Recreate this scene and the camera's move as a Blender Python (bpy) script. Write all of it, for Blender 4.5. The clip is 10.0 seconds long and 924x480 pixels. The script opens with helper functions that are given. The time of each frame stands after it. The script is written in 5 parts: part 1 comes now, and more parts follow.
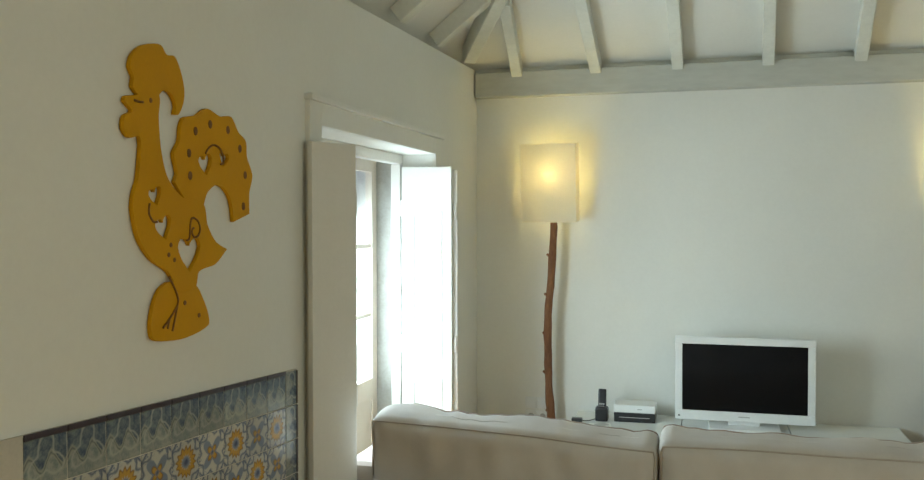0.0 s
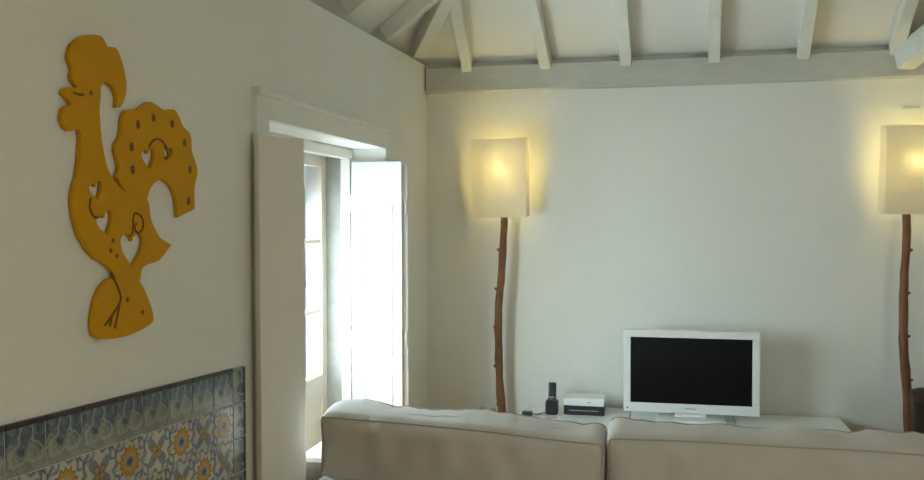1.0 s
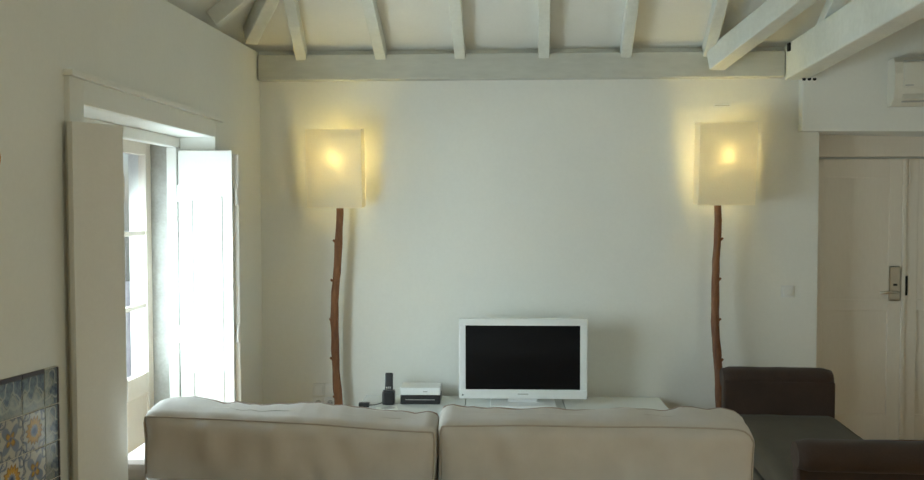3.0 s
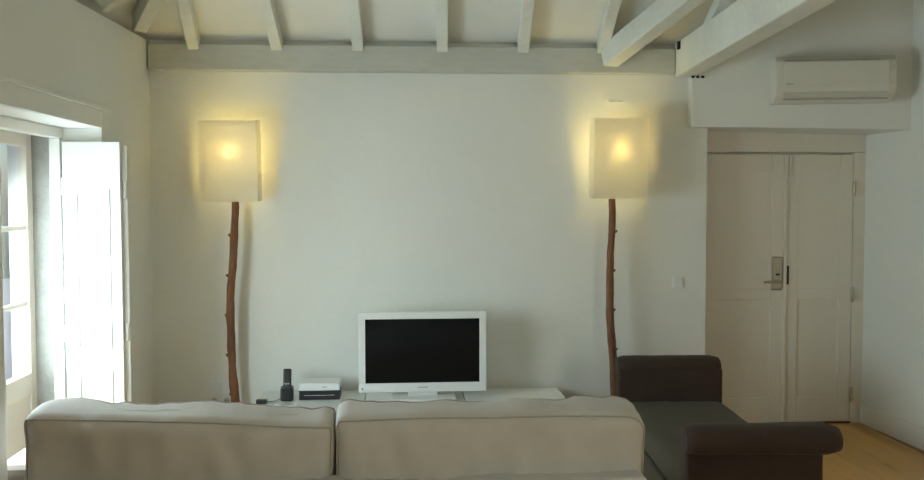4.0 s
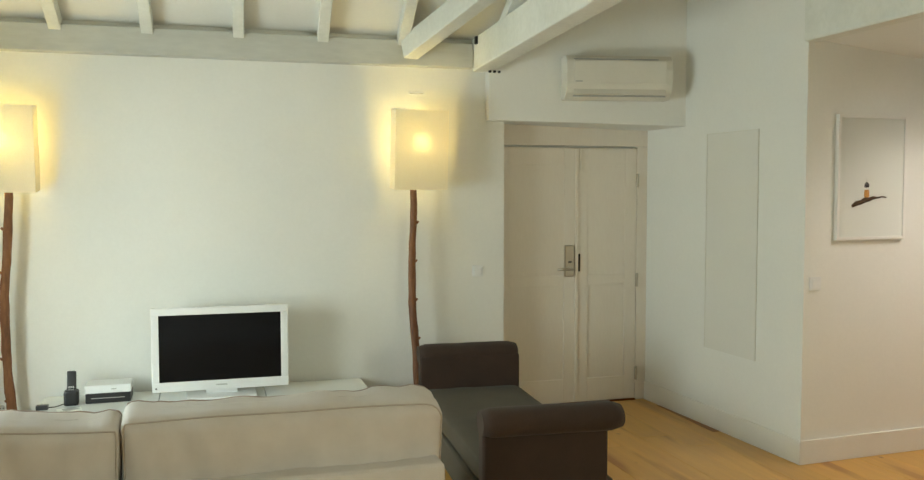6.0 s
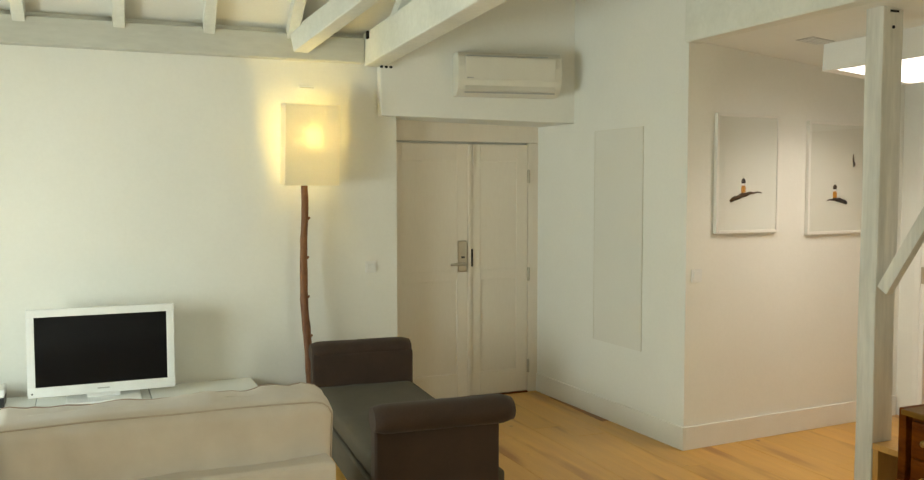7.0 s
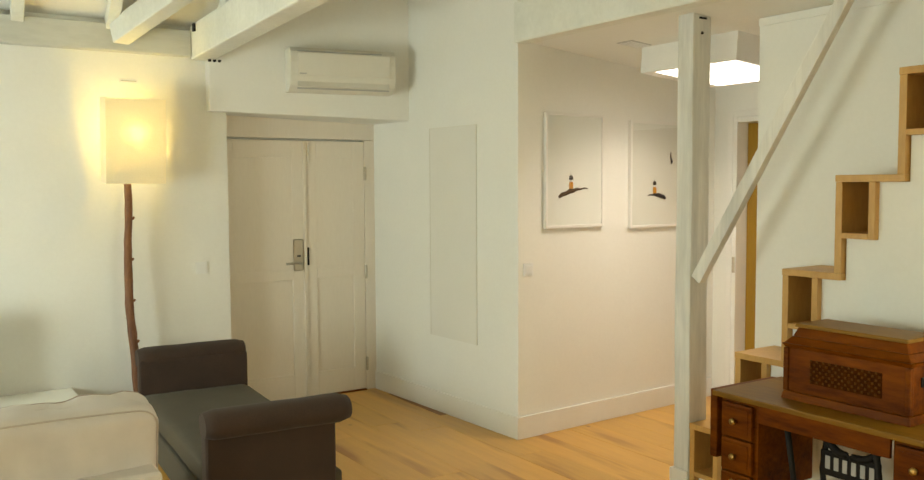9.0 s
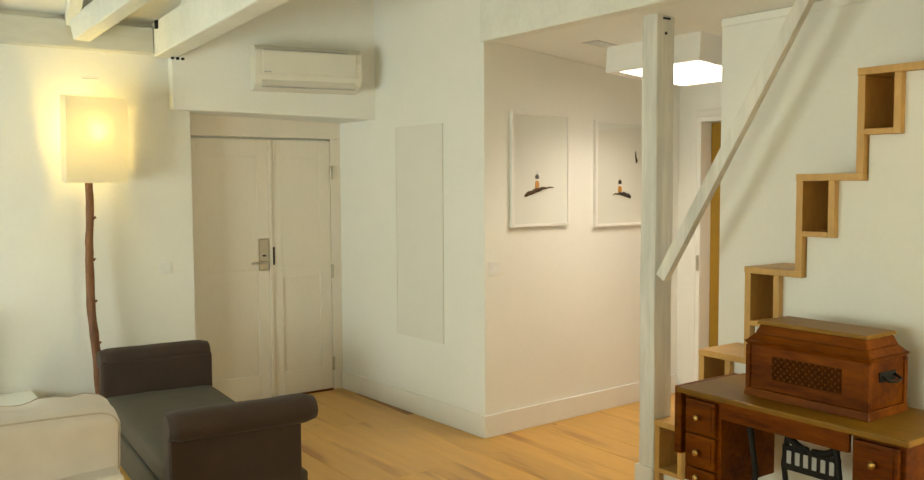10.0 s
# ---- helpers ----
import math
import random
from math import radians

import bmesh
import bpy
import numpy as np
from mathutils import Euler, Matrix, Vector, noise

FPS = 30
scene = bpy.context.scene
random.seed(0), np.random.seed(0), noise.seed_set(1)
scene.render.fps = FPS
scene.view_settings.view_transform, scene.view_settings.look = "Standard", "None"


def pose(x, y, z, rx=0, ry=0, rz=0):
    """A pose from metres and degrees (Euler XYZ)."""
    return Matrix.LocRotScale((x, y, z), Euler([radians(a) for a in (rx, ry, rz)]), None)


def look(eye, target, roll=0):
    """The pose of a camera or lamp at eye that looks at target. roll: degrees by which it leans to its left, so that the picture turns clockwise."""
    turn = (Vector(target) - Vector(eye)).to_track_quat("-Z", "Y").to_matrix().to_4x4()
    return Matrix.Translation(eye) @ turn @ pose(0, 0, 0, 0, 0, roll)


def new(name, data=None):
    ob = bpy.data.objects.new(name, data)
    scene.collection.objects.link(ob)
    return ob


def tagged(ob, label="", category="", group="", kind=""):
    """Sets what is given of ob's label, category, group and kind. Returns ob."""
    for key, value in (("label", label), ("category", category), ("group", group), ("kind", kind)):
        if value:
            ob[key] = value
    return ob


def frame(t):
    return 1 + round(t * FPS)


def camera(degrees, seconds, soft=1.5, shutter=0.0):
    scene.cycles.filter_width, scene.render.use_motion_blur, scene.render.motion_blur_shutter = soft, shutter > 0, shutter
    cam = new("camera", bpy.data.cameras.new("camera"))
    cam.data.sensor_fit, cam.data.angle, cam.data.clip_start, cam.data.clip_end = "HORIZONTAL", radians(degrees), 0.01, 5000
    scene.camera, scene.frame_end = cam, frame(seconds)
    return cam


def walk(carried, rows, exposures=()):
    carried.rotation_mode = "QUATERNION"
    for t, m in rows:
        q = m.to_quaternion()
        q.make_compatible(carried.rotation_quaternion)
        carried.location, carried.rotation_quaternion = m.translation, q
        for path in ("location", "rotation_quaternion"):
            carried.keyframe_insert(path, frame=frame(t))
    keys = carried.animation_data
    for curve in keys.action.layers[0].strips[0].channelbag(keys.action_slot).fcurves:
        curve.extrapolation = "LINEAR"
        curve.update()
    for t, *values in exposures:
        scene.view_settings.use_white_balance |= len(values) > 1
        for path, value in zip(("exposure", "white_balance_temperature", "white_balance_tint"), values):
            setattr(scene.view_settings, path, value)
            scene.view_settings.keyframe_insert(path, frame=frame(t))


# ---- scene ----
cam = camera(55.19, 10.0, soft=1.3)
PATH = [
    (0.0, -0.0630, 0.2277, 1.70, 88.785, 0.087, 15.458),
    (0.5, -0.0584, 0.2289, 1.70, 88.630, 0.104, 14.316),
    (1.0, -0.0507, 0.2308, 1.70, 88.452, 0.131, 12.375),
    (1.5, -0.0419, 0.2325, 1.70, 88.292, 0.089, 10.222),
    (2.0, -0.0317, 0.2341, 1.70, 88.157, 0.151, 7.696),
    (2.5, -0.0208, 0.2354, 1.70, 88.030, 0.108, 5.054),
    (4.0, 0.0169, 0.2357, 1.70, 87.404, 0.121, -4.105),
    (4.5, 0.0299, 0.2344, 1.70, 87.253, 0.093, -7.278),
    (5.0, 0.0423, 0.2325, 1.70, 87.133, 0.077, -10.306),
    (5.5, 0.0539, 0.2300, 1.70, 86.980, 0.069, -13.199),
    (7.0, 0.0927, 0.2173, 1.70, 86.522, 0.041, -23.110),
    (7.5, 0.1038, 0.2123, 1.70, 86.444, 0.115, -26.065),
    (8.0, 0.1140, 0.2070, 1.70, 86.368, 0.159, -28.856),
    (8.5, 0.1231, 0.2017, 1.70, 86.320, 0.229, -31.406),
    (9.0, 0.1298, 0.1974, 1.70, 86.311, 0.297, -33.334),
    (9.5, 0.1340, 0.1946, 1.70, 86.276, 0.271, -34.565),
    (10.0, 0.1369, 0.1926, 1.70, 86.236, 0.311, -35.426)]
EXPOSURE = [(0.0, -0.2, 6100, 11), (2.5, -0.26, 6100, 11), (4.0, -0.25, 6200, 11), (5.5, 0.15, 6500, 11), (7.0, 0.34, 7100, 11), (8.5, 0.55, 7400, 11), (10.0, 0.63, 7500, 11)]
walk(cam, [(t, pose(*row)) for t, *row in PATH], EXPOSURE)

# ---- world and large lights ----
world = bpy.data.worlds.new("world")
scene.world = world
world.use_nodes = True
wn = world.node_tree
sky = wn.nodes.new("ShaderNodeTexSky")
sky.sky_type = "NISHITA"
sky.sun_disc = False
sky.sun_elevation, sky.sun_rotation = radians(50), radians(120)
wn.links.new(sky.outputs[0], wn.nodes["Background"].inputs[0])
wn.nodes["Background"].inputs[1].default_value = 0.12


def lamp(name, kind, m, energy, colour, size=(1, 1), radius=0.05, spread=180):
    data = bpy.data.lights.new(name, kind)
    data.energy, data.color = energy, colour
    if kind == "AREA":
        data.shape, data.size, data.size_y, data.spread = "RECTANGLE", size[0], size[1], radians(spread)
    elif kind == "SUN":
        data.angle = radians(radius)
    else:
        data.shadow_soft_size = radius
    ob = new(name, data)
    ob.matrix_world = m
    return ob


SKY_TINT = (0.80, 1.0, 0.92)
WARM = (1.0, 0.77, 0.21)
lamp("sun", "SUN", look((-6, 3, 12), (0, 2, 0)), 2.0, (1.0, 0.95, 0.88), radius=0.5)
# daylight in the openings of the two balcony windows
lamp("window_daylight", "AREA", look((-2.10, 4.56, 0.92), (0, 5.35, 0.5)), 90, (0.82, 1.0, 0.99), (1.5, 1.65), spread=165)
lamp("near_window_daylight", "AREA", look((-2.12, 0.9, 1.15), (0, 0.9, 1.0)), 87, SKY_TINT, (1.4, 2.0))
# added fill from an unseen, assumed opening behind the camera; brightens the west wall
lamp("rear_fill_light", "AREA", look((4.10, -0.3, 1.5), (0.6, 1.6, 1.5)), 54, (0.94, 0.95, 0.71), (2.1, 1.6))


# ---- materials ----
def shader(name):
    m = bpy.data.materials.new(name)
    m.use_nodes = True
    nt = m.node_tree
    return m, nt, nt.nodes["Principled BSDF"]


def node(nt, kind, **values):
    n = nt.nodes.new("ShaderNode" + kind)
    for key, value in values.items():
        n.inputs[key.replace("_", " ")].default_value = value
    return n


def math_node(nt, op, a, b=0.0):
    n = nt.nodes.new("ShaderNodeMath")
    n.operation = op
    for i, v in enumerate((a, b)):
        if isinstance(v, (int, float)):
            n.inputs[i].default_value = v
        else:
            nt.links.new(v, n.inputs[i])
    return n.outputs[0]


def mix(nt, fac, a, b):
    n = nt.nodes.new("ShaderNodeMix")
    n.data_type = "RGBA"
    for i, v in ((0, fac), (6, a), (7, b)):
        if isinstance(v, (int, float)):
            n.inputs[i].default_value = v
        elif isinstance(v, tuple):
            n.inputs[i].default_value = (*v, 1)
        else:
            nt.links.new(v, n.inputs[i])
    return n.outputs[2]


def coords(nt, scale=(1, 1, 1), rot=(0, 0, 0), kind="Object"):
    tc = nt.nodes.new("ShaderNodeTexCoord")
    mp = nt.nodes.new("ShaderNodeMapping")
    mp.inputs["Scale"].default_value = scale
    mp.inputs["Rotation"].default_value = rot
    nt.links.new(tc.outputs[kind], mp.inputs[0])
    return mp.outputs[0]


def noisy(nt, vec, scale, detail=4, rough=0.6):
    n = node(nt, "TexNoise", Scale=scale, Detail=detail, Roughness=rough)
    nt.links.new(vec, n.inputs["Vector"])
    return n.outputs[0]


def spread(nt, fac, lo, hi):
    n = nt.nodes.new("ShaderNodeMapRange")
    n.inputs[1].default_value, n.inputs[2].default_value = lo, hi
    nt.links.new(fac, n.inputs[0])
    return n.outputs[0]


def bump(nt, bsdf, height, strength, distance=0.01):
    b = node(nt, "Bump", Strength=strength, Distance=distance)
    nt.links.new(height, b.inputs["Height"])
    nt.links.new(b.outputs[0], bsdf.inputs["Normal"])


def surface(name, a, b, scale=6, fine=60, rough=0.6, relief=0.15, stretch=(1, 1, 1), lo=0.35, hi=0.7, metal=0.0, coat=0.0, sheen=0.0, varied=0.0, distance=0.004, gloss=0.5):
    """Two colours mixed at a coarse and a fine scale, with relief and uneven gloss."""
    m, nt, bsdf = shader(name)
    vec = coords(nt, stretch)
    if varied:
        info = nt.nodes.new("ShaderNodeObjectInfo")
        off = nt.nodes.new("ShaderNodeVectorMath")
        off.operation = "ADD"
        cmb = nt.nodes.new("ShaderNodeCombineXYZ")
        nt.links.new(math_node(nt, "MULTIPLY", info.outputs["Random"], 37.0), cmb.inputs[0])
        nt.links.new(math_node(nt, "MULTIPLY", info.outputs["Random"], 91.0), cmb.inputs[1])
        nt.links.new(vec, off.inputs[0])
        nt.links.new(cmb.outputs[0], off.inputs[1])
        vec = off.outputs[0]
    big, small = noisy(nt, vec, scale), noisy(nt, vec, fine)
    both = math_node(nt, "ADD", math_node(nt, "MULTIPLY", big, 0.65), math_node(nt, "MULTIPLY", small, 0.35))
    col = mix(nt, spread(nt, both, lo, hi), a, b)
    if varied:
        hsv = nt.nodes.new("ShaderNodeHueSaturation")
        nt.links.new(col, hsv.inputs["Color"])
        nt.links.new(math_node(nt, "ADD", math_node(nt, "MULTIPLY", info.outputs["Random"], varied), 1 - varied / 2), hsv.inputs["Value"])
        col = hsv.outputs[0]
    nt.links.new(col, bsdf.inputs["Base Color"])
    nt.links.new(math_node(nt, "ADD", math_node(nt, "MULTIPLY", big, 0.2), rough - 0.1), bsdf.inputs["Roughness"])
    bsdf.inputs["Specular IOR Level"].default_value = gloss
    bsdf.inputs["Metallic"].default_value = metal
    bsdf.inputs["Coat Weight"].default_value = coat
    bsdf.inputs["Sheen Weight"].default_value = sheen
    bump(nt, bsdf, both, relief, distance)
    return m


PLASTER = surface("plaster", (0.79, 0.79, 0.745), (0.84, 0.84, 0.795), 1.2, 45, 0.75, 0.25, distance=0.003)
WHITE_PAINT = surface("white_paint", (0.78, 0.77, 0.73), (0.84, 0.83, 0.79), 3, 90, 0.42, 0.1)
CREAM_PAINT = surface("cream_paint", (0.765, 0.695, 0.60), (0.83, 0.765, 0.67), 2, 70, 0.45, 0.12, (1, 1, 0.2))
WASHED_WOOD = surface("whitewashed_wood", (0.66, 0.67, 0.61), (0.79, 0.80, 0.74), 2.5, 30, 0.7, 0.3, (1, 1, 1), 0.3, 0.62)
WASHED_POST = surface("whitewashed_post_wood", (0.50, 0.50, 0.47), (0.80, 0.79, 0.74), 6, 30, 0.65, 0.5, (1, 1, 0.12), 0.3, 0.6)
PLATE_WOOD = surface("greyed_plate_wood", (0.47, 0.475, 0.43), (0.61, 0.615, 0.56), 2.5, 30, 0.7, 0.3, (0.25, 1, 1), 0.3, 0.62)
AGED_PLASTIC = surface("aged_cream_plastic", (0.70, 0.68, 0.60), (0.75, 0.73, 0.65), 5, 90, 0.5, 0.03)
CEILING_BOARD = surface("ceiling_board", (0.78, 0.775, 0.73), (0.84, 0.835, 0.79), 2, 50, 0.7, 0.2)
PINE = surface("pine_board", (0.48, 0.255, 0.065), (0.65, 0.39, 0.13), 6, 40, 0.45, 0.25, (1, 1, 0.3))
PINE_INSIDE = surface("pine_panel", (0.46, 0.20, 0.027), (0.60, 0.28, 0.05), 6, 40, 0.5, 0.25, (1, 1, 0.3))
MAHOGANY = surface("old_mahogany", (0.065, 0.012, 0.0005), (0.25, 0.064, 0.0022), 7, 50, 0.46, 0.2, (1, 0.18, 1), gloss=0.10)
TABLETOP_WOOD = surface("worn_tabletop", (0.15, 0.068, 0.006), (0.29, 0.145, 0.017), 6, 50, 0.42, 0.2, (1, 0.15, 1), gloss=0.2)
CARVED = surface("carved_grille_wood", (0.040, 0.010, 0.0008), (0.08, 0.021, 0.0015), 30, 120, 0.8, 0.6, gloss=0.05)
LINEN = surface("beige_linen", (0.56, 0.52, 0.485), (0.66, 0.62, 0.585), 5, 420, 0.9, 0.4, sheen=0.2, distance=0.0015)
PIPING = surface("linen_piping", (0.34, 0.26, 0.22), (0.44, 0.35, 0.30), 9, 300, 0.9, 0.3)
VELVET = surface("brown_velvet", (0.027, 0.0135, 0.0075), (0.055, 0.030, 0.019), 5, 160, 0.85, 0.35, sheen=0.06, distance=0.002)
SEAT_CLOTH = surface("olive_seat_cloth", (0.060, 0.049, 0.032), (0.088, 0.074, 0.050), 6, 300, 0.9, 0.35, sheen=0.02, distance=0.002)
BARK = surface("stripped_branch", (0.10, 0.033, 0.012), (0.30, 0.13, 0.05), 9, 60, 0.65, 0.8, (1, 1, 0.2), 0.35, 0.65, distance=0.01)
YELLOW = surface("mustard_lacquer", (0.58, 0.29, 0.0005), (0.65, 0.33, 0.001), 4, 80, 0.55, 0.06, gloss=0.12)
YELLOW_MARK = surface("burnt_marking", (0.16, 0.065, 0.004), (0.22, 0.09, 0.006), 20, 90, 0.6, 0.2)
LACQUER = surface("white_lacquer", (0.80, 0.82, 0.80), (0.85, 0.87, 0.85), 3, 60, 0.22, 0.02)
WHITE_PLASTIC = surface("white_plastic", (0.76, 0.77, 0.76), (0.82, 0.83, 0.82), 6, 90, 0.35, 0.03)
GREY_PLASTIC = surface("grey_plastic", (0.42, 0.42, 0.40), (0.50, 0.50, 0.48), 6, 90, 0.45, 0.05)
BLACK_PLASTIC = surface("black_plastic", (0.012, 0.012, 0.014), (0.022, 0.022, 0.024), 8, 120, 0.35, 0.05)
SCREEN = surface("dark_screen", (0.003, 0.003, 0.004), (0.005, 0.005, 0.006), 4, 50, 0.16, 0.0, gloss=0.3)
STEEL = surface("brushed_steel", (0.46, 0.41, 0.33), (0.58, 0.53, 0.44), 8, 150, 0.35, 0.1, metal=1.0)
BRASS = surface("brass_knob", (0.42, 0.27, 0.09), (0.55, 0.37, 0.14), 20, 150, 0.35, 0.1, metal=1.0)
IRON = surface("black_iron", (0.010, 0.009, 0.008), (0.022, 0.019, 0.017), 12, 120, 0.6, 0.2, gloss=0.2)
STONE = surface("grey_stone", (0.30, 0.29, 0.26), (0.42, 0.41, 0.38), 7, 60, 0.8, 0.6)
OCHRE = surface("ochre_door", (0.26, 0.135, 0.006), (0.35, 0.195, 0.014), 3, 60, 0.4, 0.1, (1, 1, 0.2))
PANEL_PAINT = surface("panel_paint", (0.735, 0.725, 0.67), (0.765, 0.755, 0.70), 2, 60, 0.8, 0.05)
PAPER = surface("print_paper", (0.74, 0.76, 0.70), (0.79, 0.80, 0.75), 3, 80, 0.8, 0.05)
STUD_WOOD = surface("worn_stud_wood", (0.08, 0.026, 0.002), (0.14, 0.05, 0.005), 40, 200, 0.6, 0.1, gloss=0.1)
BROWN_INK = surface("brown_ink", (0.03, 0.015, 0.006), (0.12, 0.06, 0.02), 60, 200, 0.8, 0.0)
ORANGE_INK = surface("orange_ink", (0.55, 0.22, 0.02), (0.65, 0.30, 0.04), 40, 200, 0.8, 0.0)
BLACK_INK = surface("black_ink", (0.010, 0.009, 0.010), (0.05, 0.035, 0.03), 60, 200, 0.8, 0.0)
GROUT = surface("grout", (0.50, 0.47, 0.41), (0.62, 0.58, 0.51), 9, 90, 0.9, 0.3)
SEAM = surface("linen_seam", (0.44, 0.385, 0.335), (0.52, 0.455, 0.40), 9, 300, 0.9, 0.3)
EDGING = surface("dark_edging_glaze", (0.030, 0.020, 0.032), (0.060, 0.045, 0.06), 20, 120, 0.3, 0.2)
HEARTWOOD = surface("red_heartwood", (0.22, 0.075, 0.012), (0.34, 0.13, 0.025), 5, 60, 0.35, 0.2, (6, 0.6, 1))
PAVING = surface("street_paving", (0.55, 0.54, 0.50), (0.66, 0.65, 0.61), 2, 40, 0.85, 0.3)


def floor_pine():
    """Oiled pine: pale boards with long grain, and sparse red-brown heartwood streaks and knots."""
    m, nt, bsdf = shader("floor_pine")
    info = nt.nodes.new("ShaderNodeObjectInfo")
    cmb = nt.nodes.new("ShaderNodeCombineXYZ")
    for i, k in enumerate((37.0, 91.0)):
        nt.links.new(math_node(nt, "MULTIPLY", info.outputs["Random"], k), cmb.inputs[i])

    def shifted(scale):
        off = nt.nodes.new("ShaderNodeVectorMath")
        off.operation = "ADD"
        nt.links.new(coords(nt, scale), off.inputs[0])
        nt.links.new(cmb.outputs[0], off.inputs[1])
        return off.outputs[0]

    long = shifted((9.0, 0.5, 1))
    grain, fibre = noisy(nt, long, 1.6), noisy(nt, long, 14)
    both = math_node(nt, "ADD", math_node(nt, "MULTIPLY", grain, 0.7), math_node(nt, "MULTIPLY", fibre, 0.3))
    col = mix(nt, spread(nt, both, 0.18, 0.78), (0.52, 0.25, 0.045), (0.77, 0.465, 0.125))
    heart = noisy(nt, shifted((3.6, 0.55, 1)), 1.3, 3, 0.5)
    col = mix(nt, math_node(nt, "MULTIPLY", spread(nt, heart, 0.57, 0.70), 0.8), col, (0.34, 0.125, 0.022))
    knot = noisy(nt, shifted((2.2, 1.3, 1)), 4.0, 1, 0.4)
    col = mix(nt, math_node(nt, "MULTIPLY", spread(nt, knot, 0.76, 0.80), 0.8), col, (0.16, 0.06, 0.02))
    hsv = nt.nodes.new("ShaderNodeHueSaturation")
    nt.links.new(col, hsv.inputs["Color"])
    nt.links.new(math_node(nt, "ADD", math_node(nt, "MULTIPLY", info.outputs["Random"], 0.2), 0.9), hsv.inputs["Value"])
    nt.links.new(hsv.outputs[0], bsdf.inputs["Base Color"])
    nt.links.new(math_node(nt, "ADD", math_node(nt, "MULTIPLY", grain, 0.2), 0.22), bsdf.inputs["Roughness"])
    bump(nt, bsdf, both, 0.1, 0.003)
    return m


FLOORWOOD = floor_pine()


def fabric_shade():
    m, nt, bsdf = shader("linen_lampshade")
    out = nt.nodes["Material Output"]
    vec = coords(nt, (1, 1, 1))
    weave = noisy(nt, vec, 180, 3)
    col = mix(nt, spread(nt, weave, 0.3, 0.7), (0.90, 0.86, 0.74), (0.95, 0.92, 0.82))
    nt.links.new(col, bsdf.inputs["Base Color"])
    bsdf.inputs["Roughness"].default_value = 0.9
    bump(nt, bsdf, weave, 0.3, 0.001)
    tr = nt.nodes.new("ShaderNodeBsdfTranslucent")
    nt.links.new(col, tr.inputs[0])
    ms = nt.nodes.new("ShaderNodeMixShader")
    ms.inputs[0].default_value = 0.52
    nt.links.new(bsdf.outputs[0], ms.inputs[1])
    nt.links.new(tr.outputs[0], ms.inputs[2])
    nt.links.new(ms.outputs[0], out.inputs[0])
    return m


def glowing(name, colour, strength):
    m, nt, bsdf = shader(name)
    bsdf.inputs["Base Color"].default_value = (*colour, 1)
    bsdf.inputs["Emission Color"].default_value = (*colour, 1)
    bsdf.inputs["Emission Strength"].default_value = strength
    return m


def clear_glass():
    m, nt, bsdf = shader("window_glass")
    out = nt.nodes["Material Output"]
    a, b = nt.nodes.new("ShaderNodeBsdfTransparent"), nt.nodes.new("ShaderNodeBsdfGlossy")
    b.inputs["Roughness"].default_value = 0.02
    ms = nt.nodes.new("ShaderNodeMixShader")
    ms.inputs[0].default_value = 0.06
    nt.links.new(a.outputs[0], ms.inputs[1])
    nt.links.new(b.outputs[0], ms.inputs[2])
    nt.links.new(ms.outputs[0], out.inputs[0])
    return m


SHADE = fabric_shade()
BULB = glowing("bulb_glow", (1.0, 0.72, 0.30), 60.0)
DIFFUSER = glowing("ceiling_light_glow", (1.0, 0.97, 0.93), 2.4)
GLASS = clear_glass()


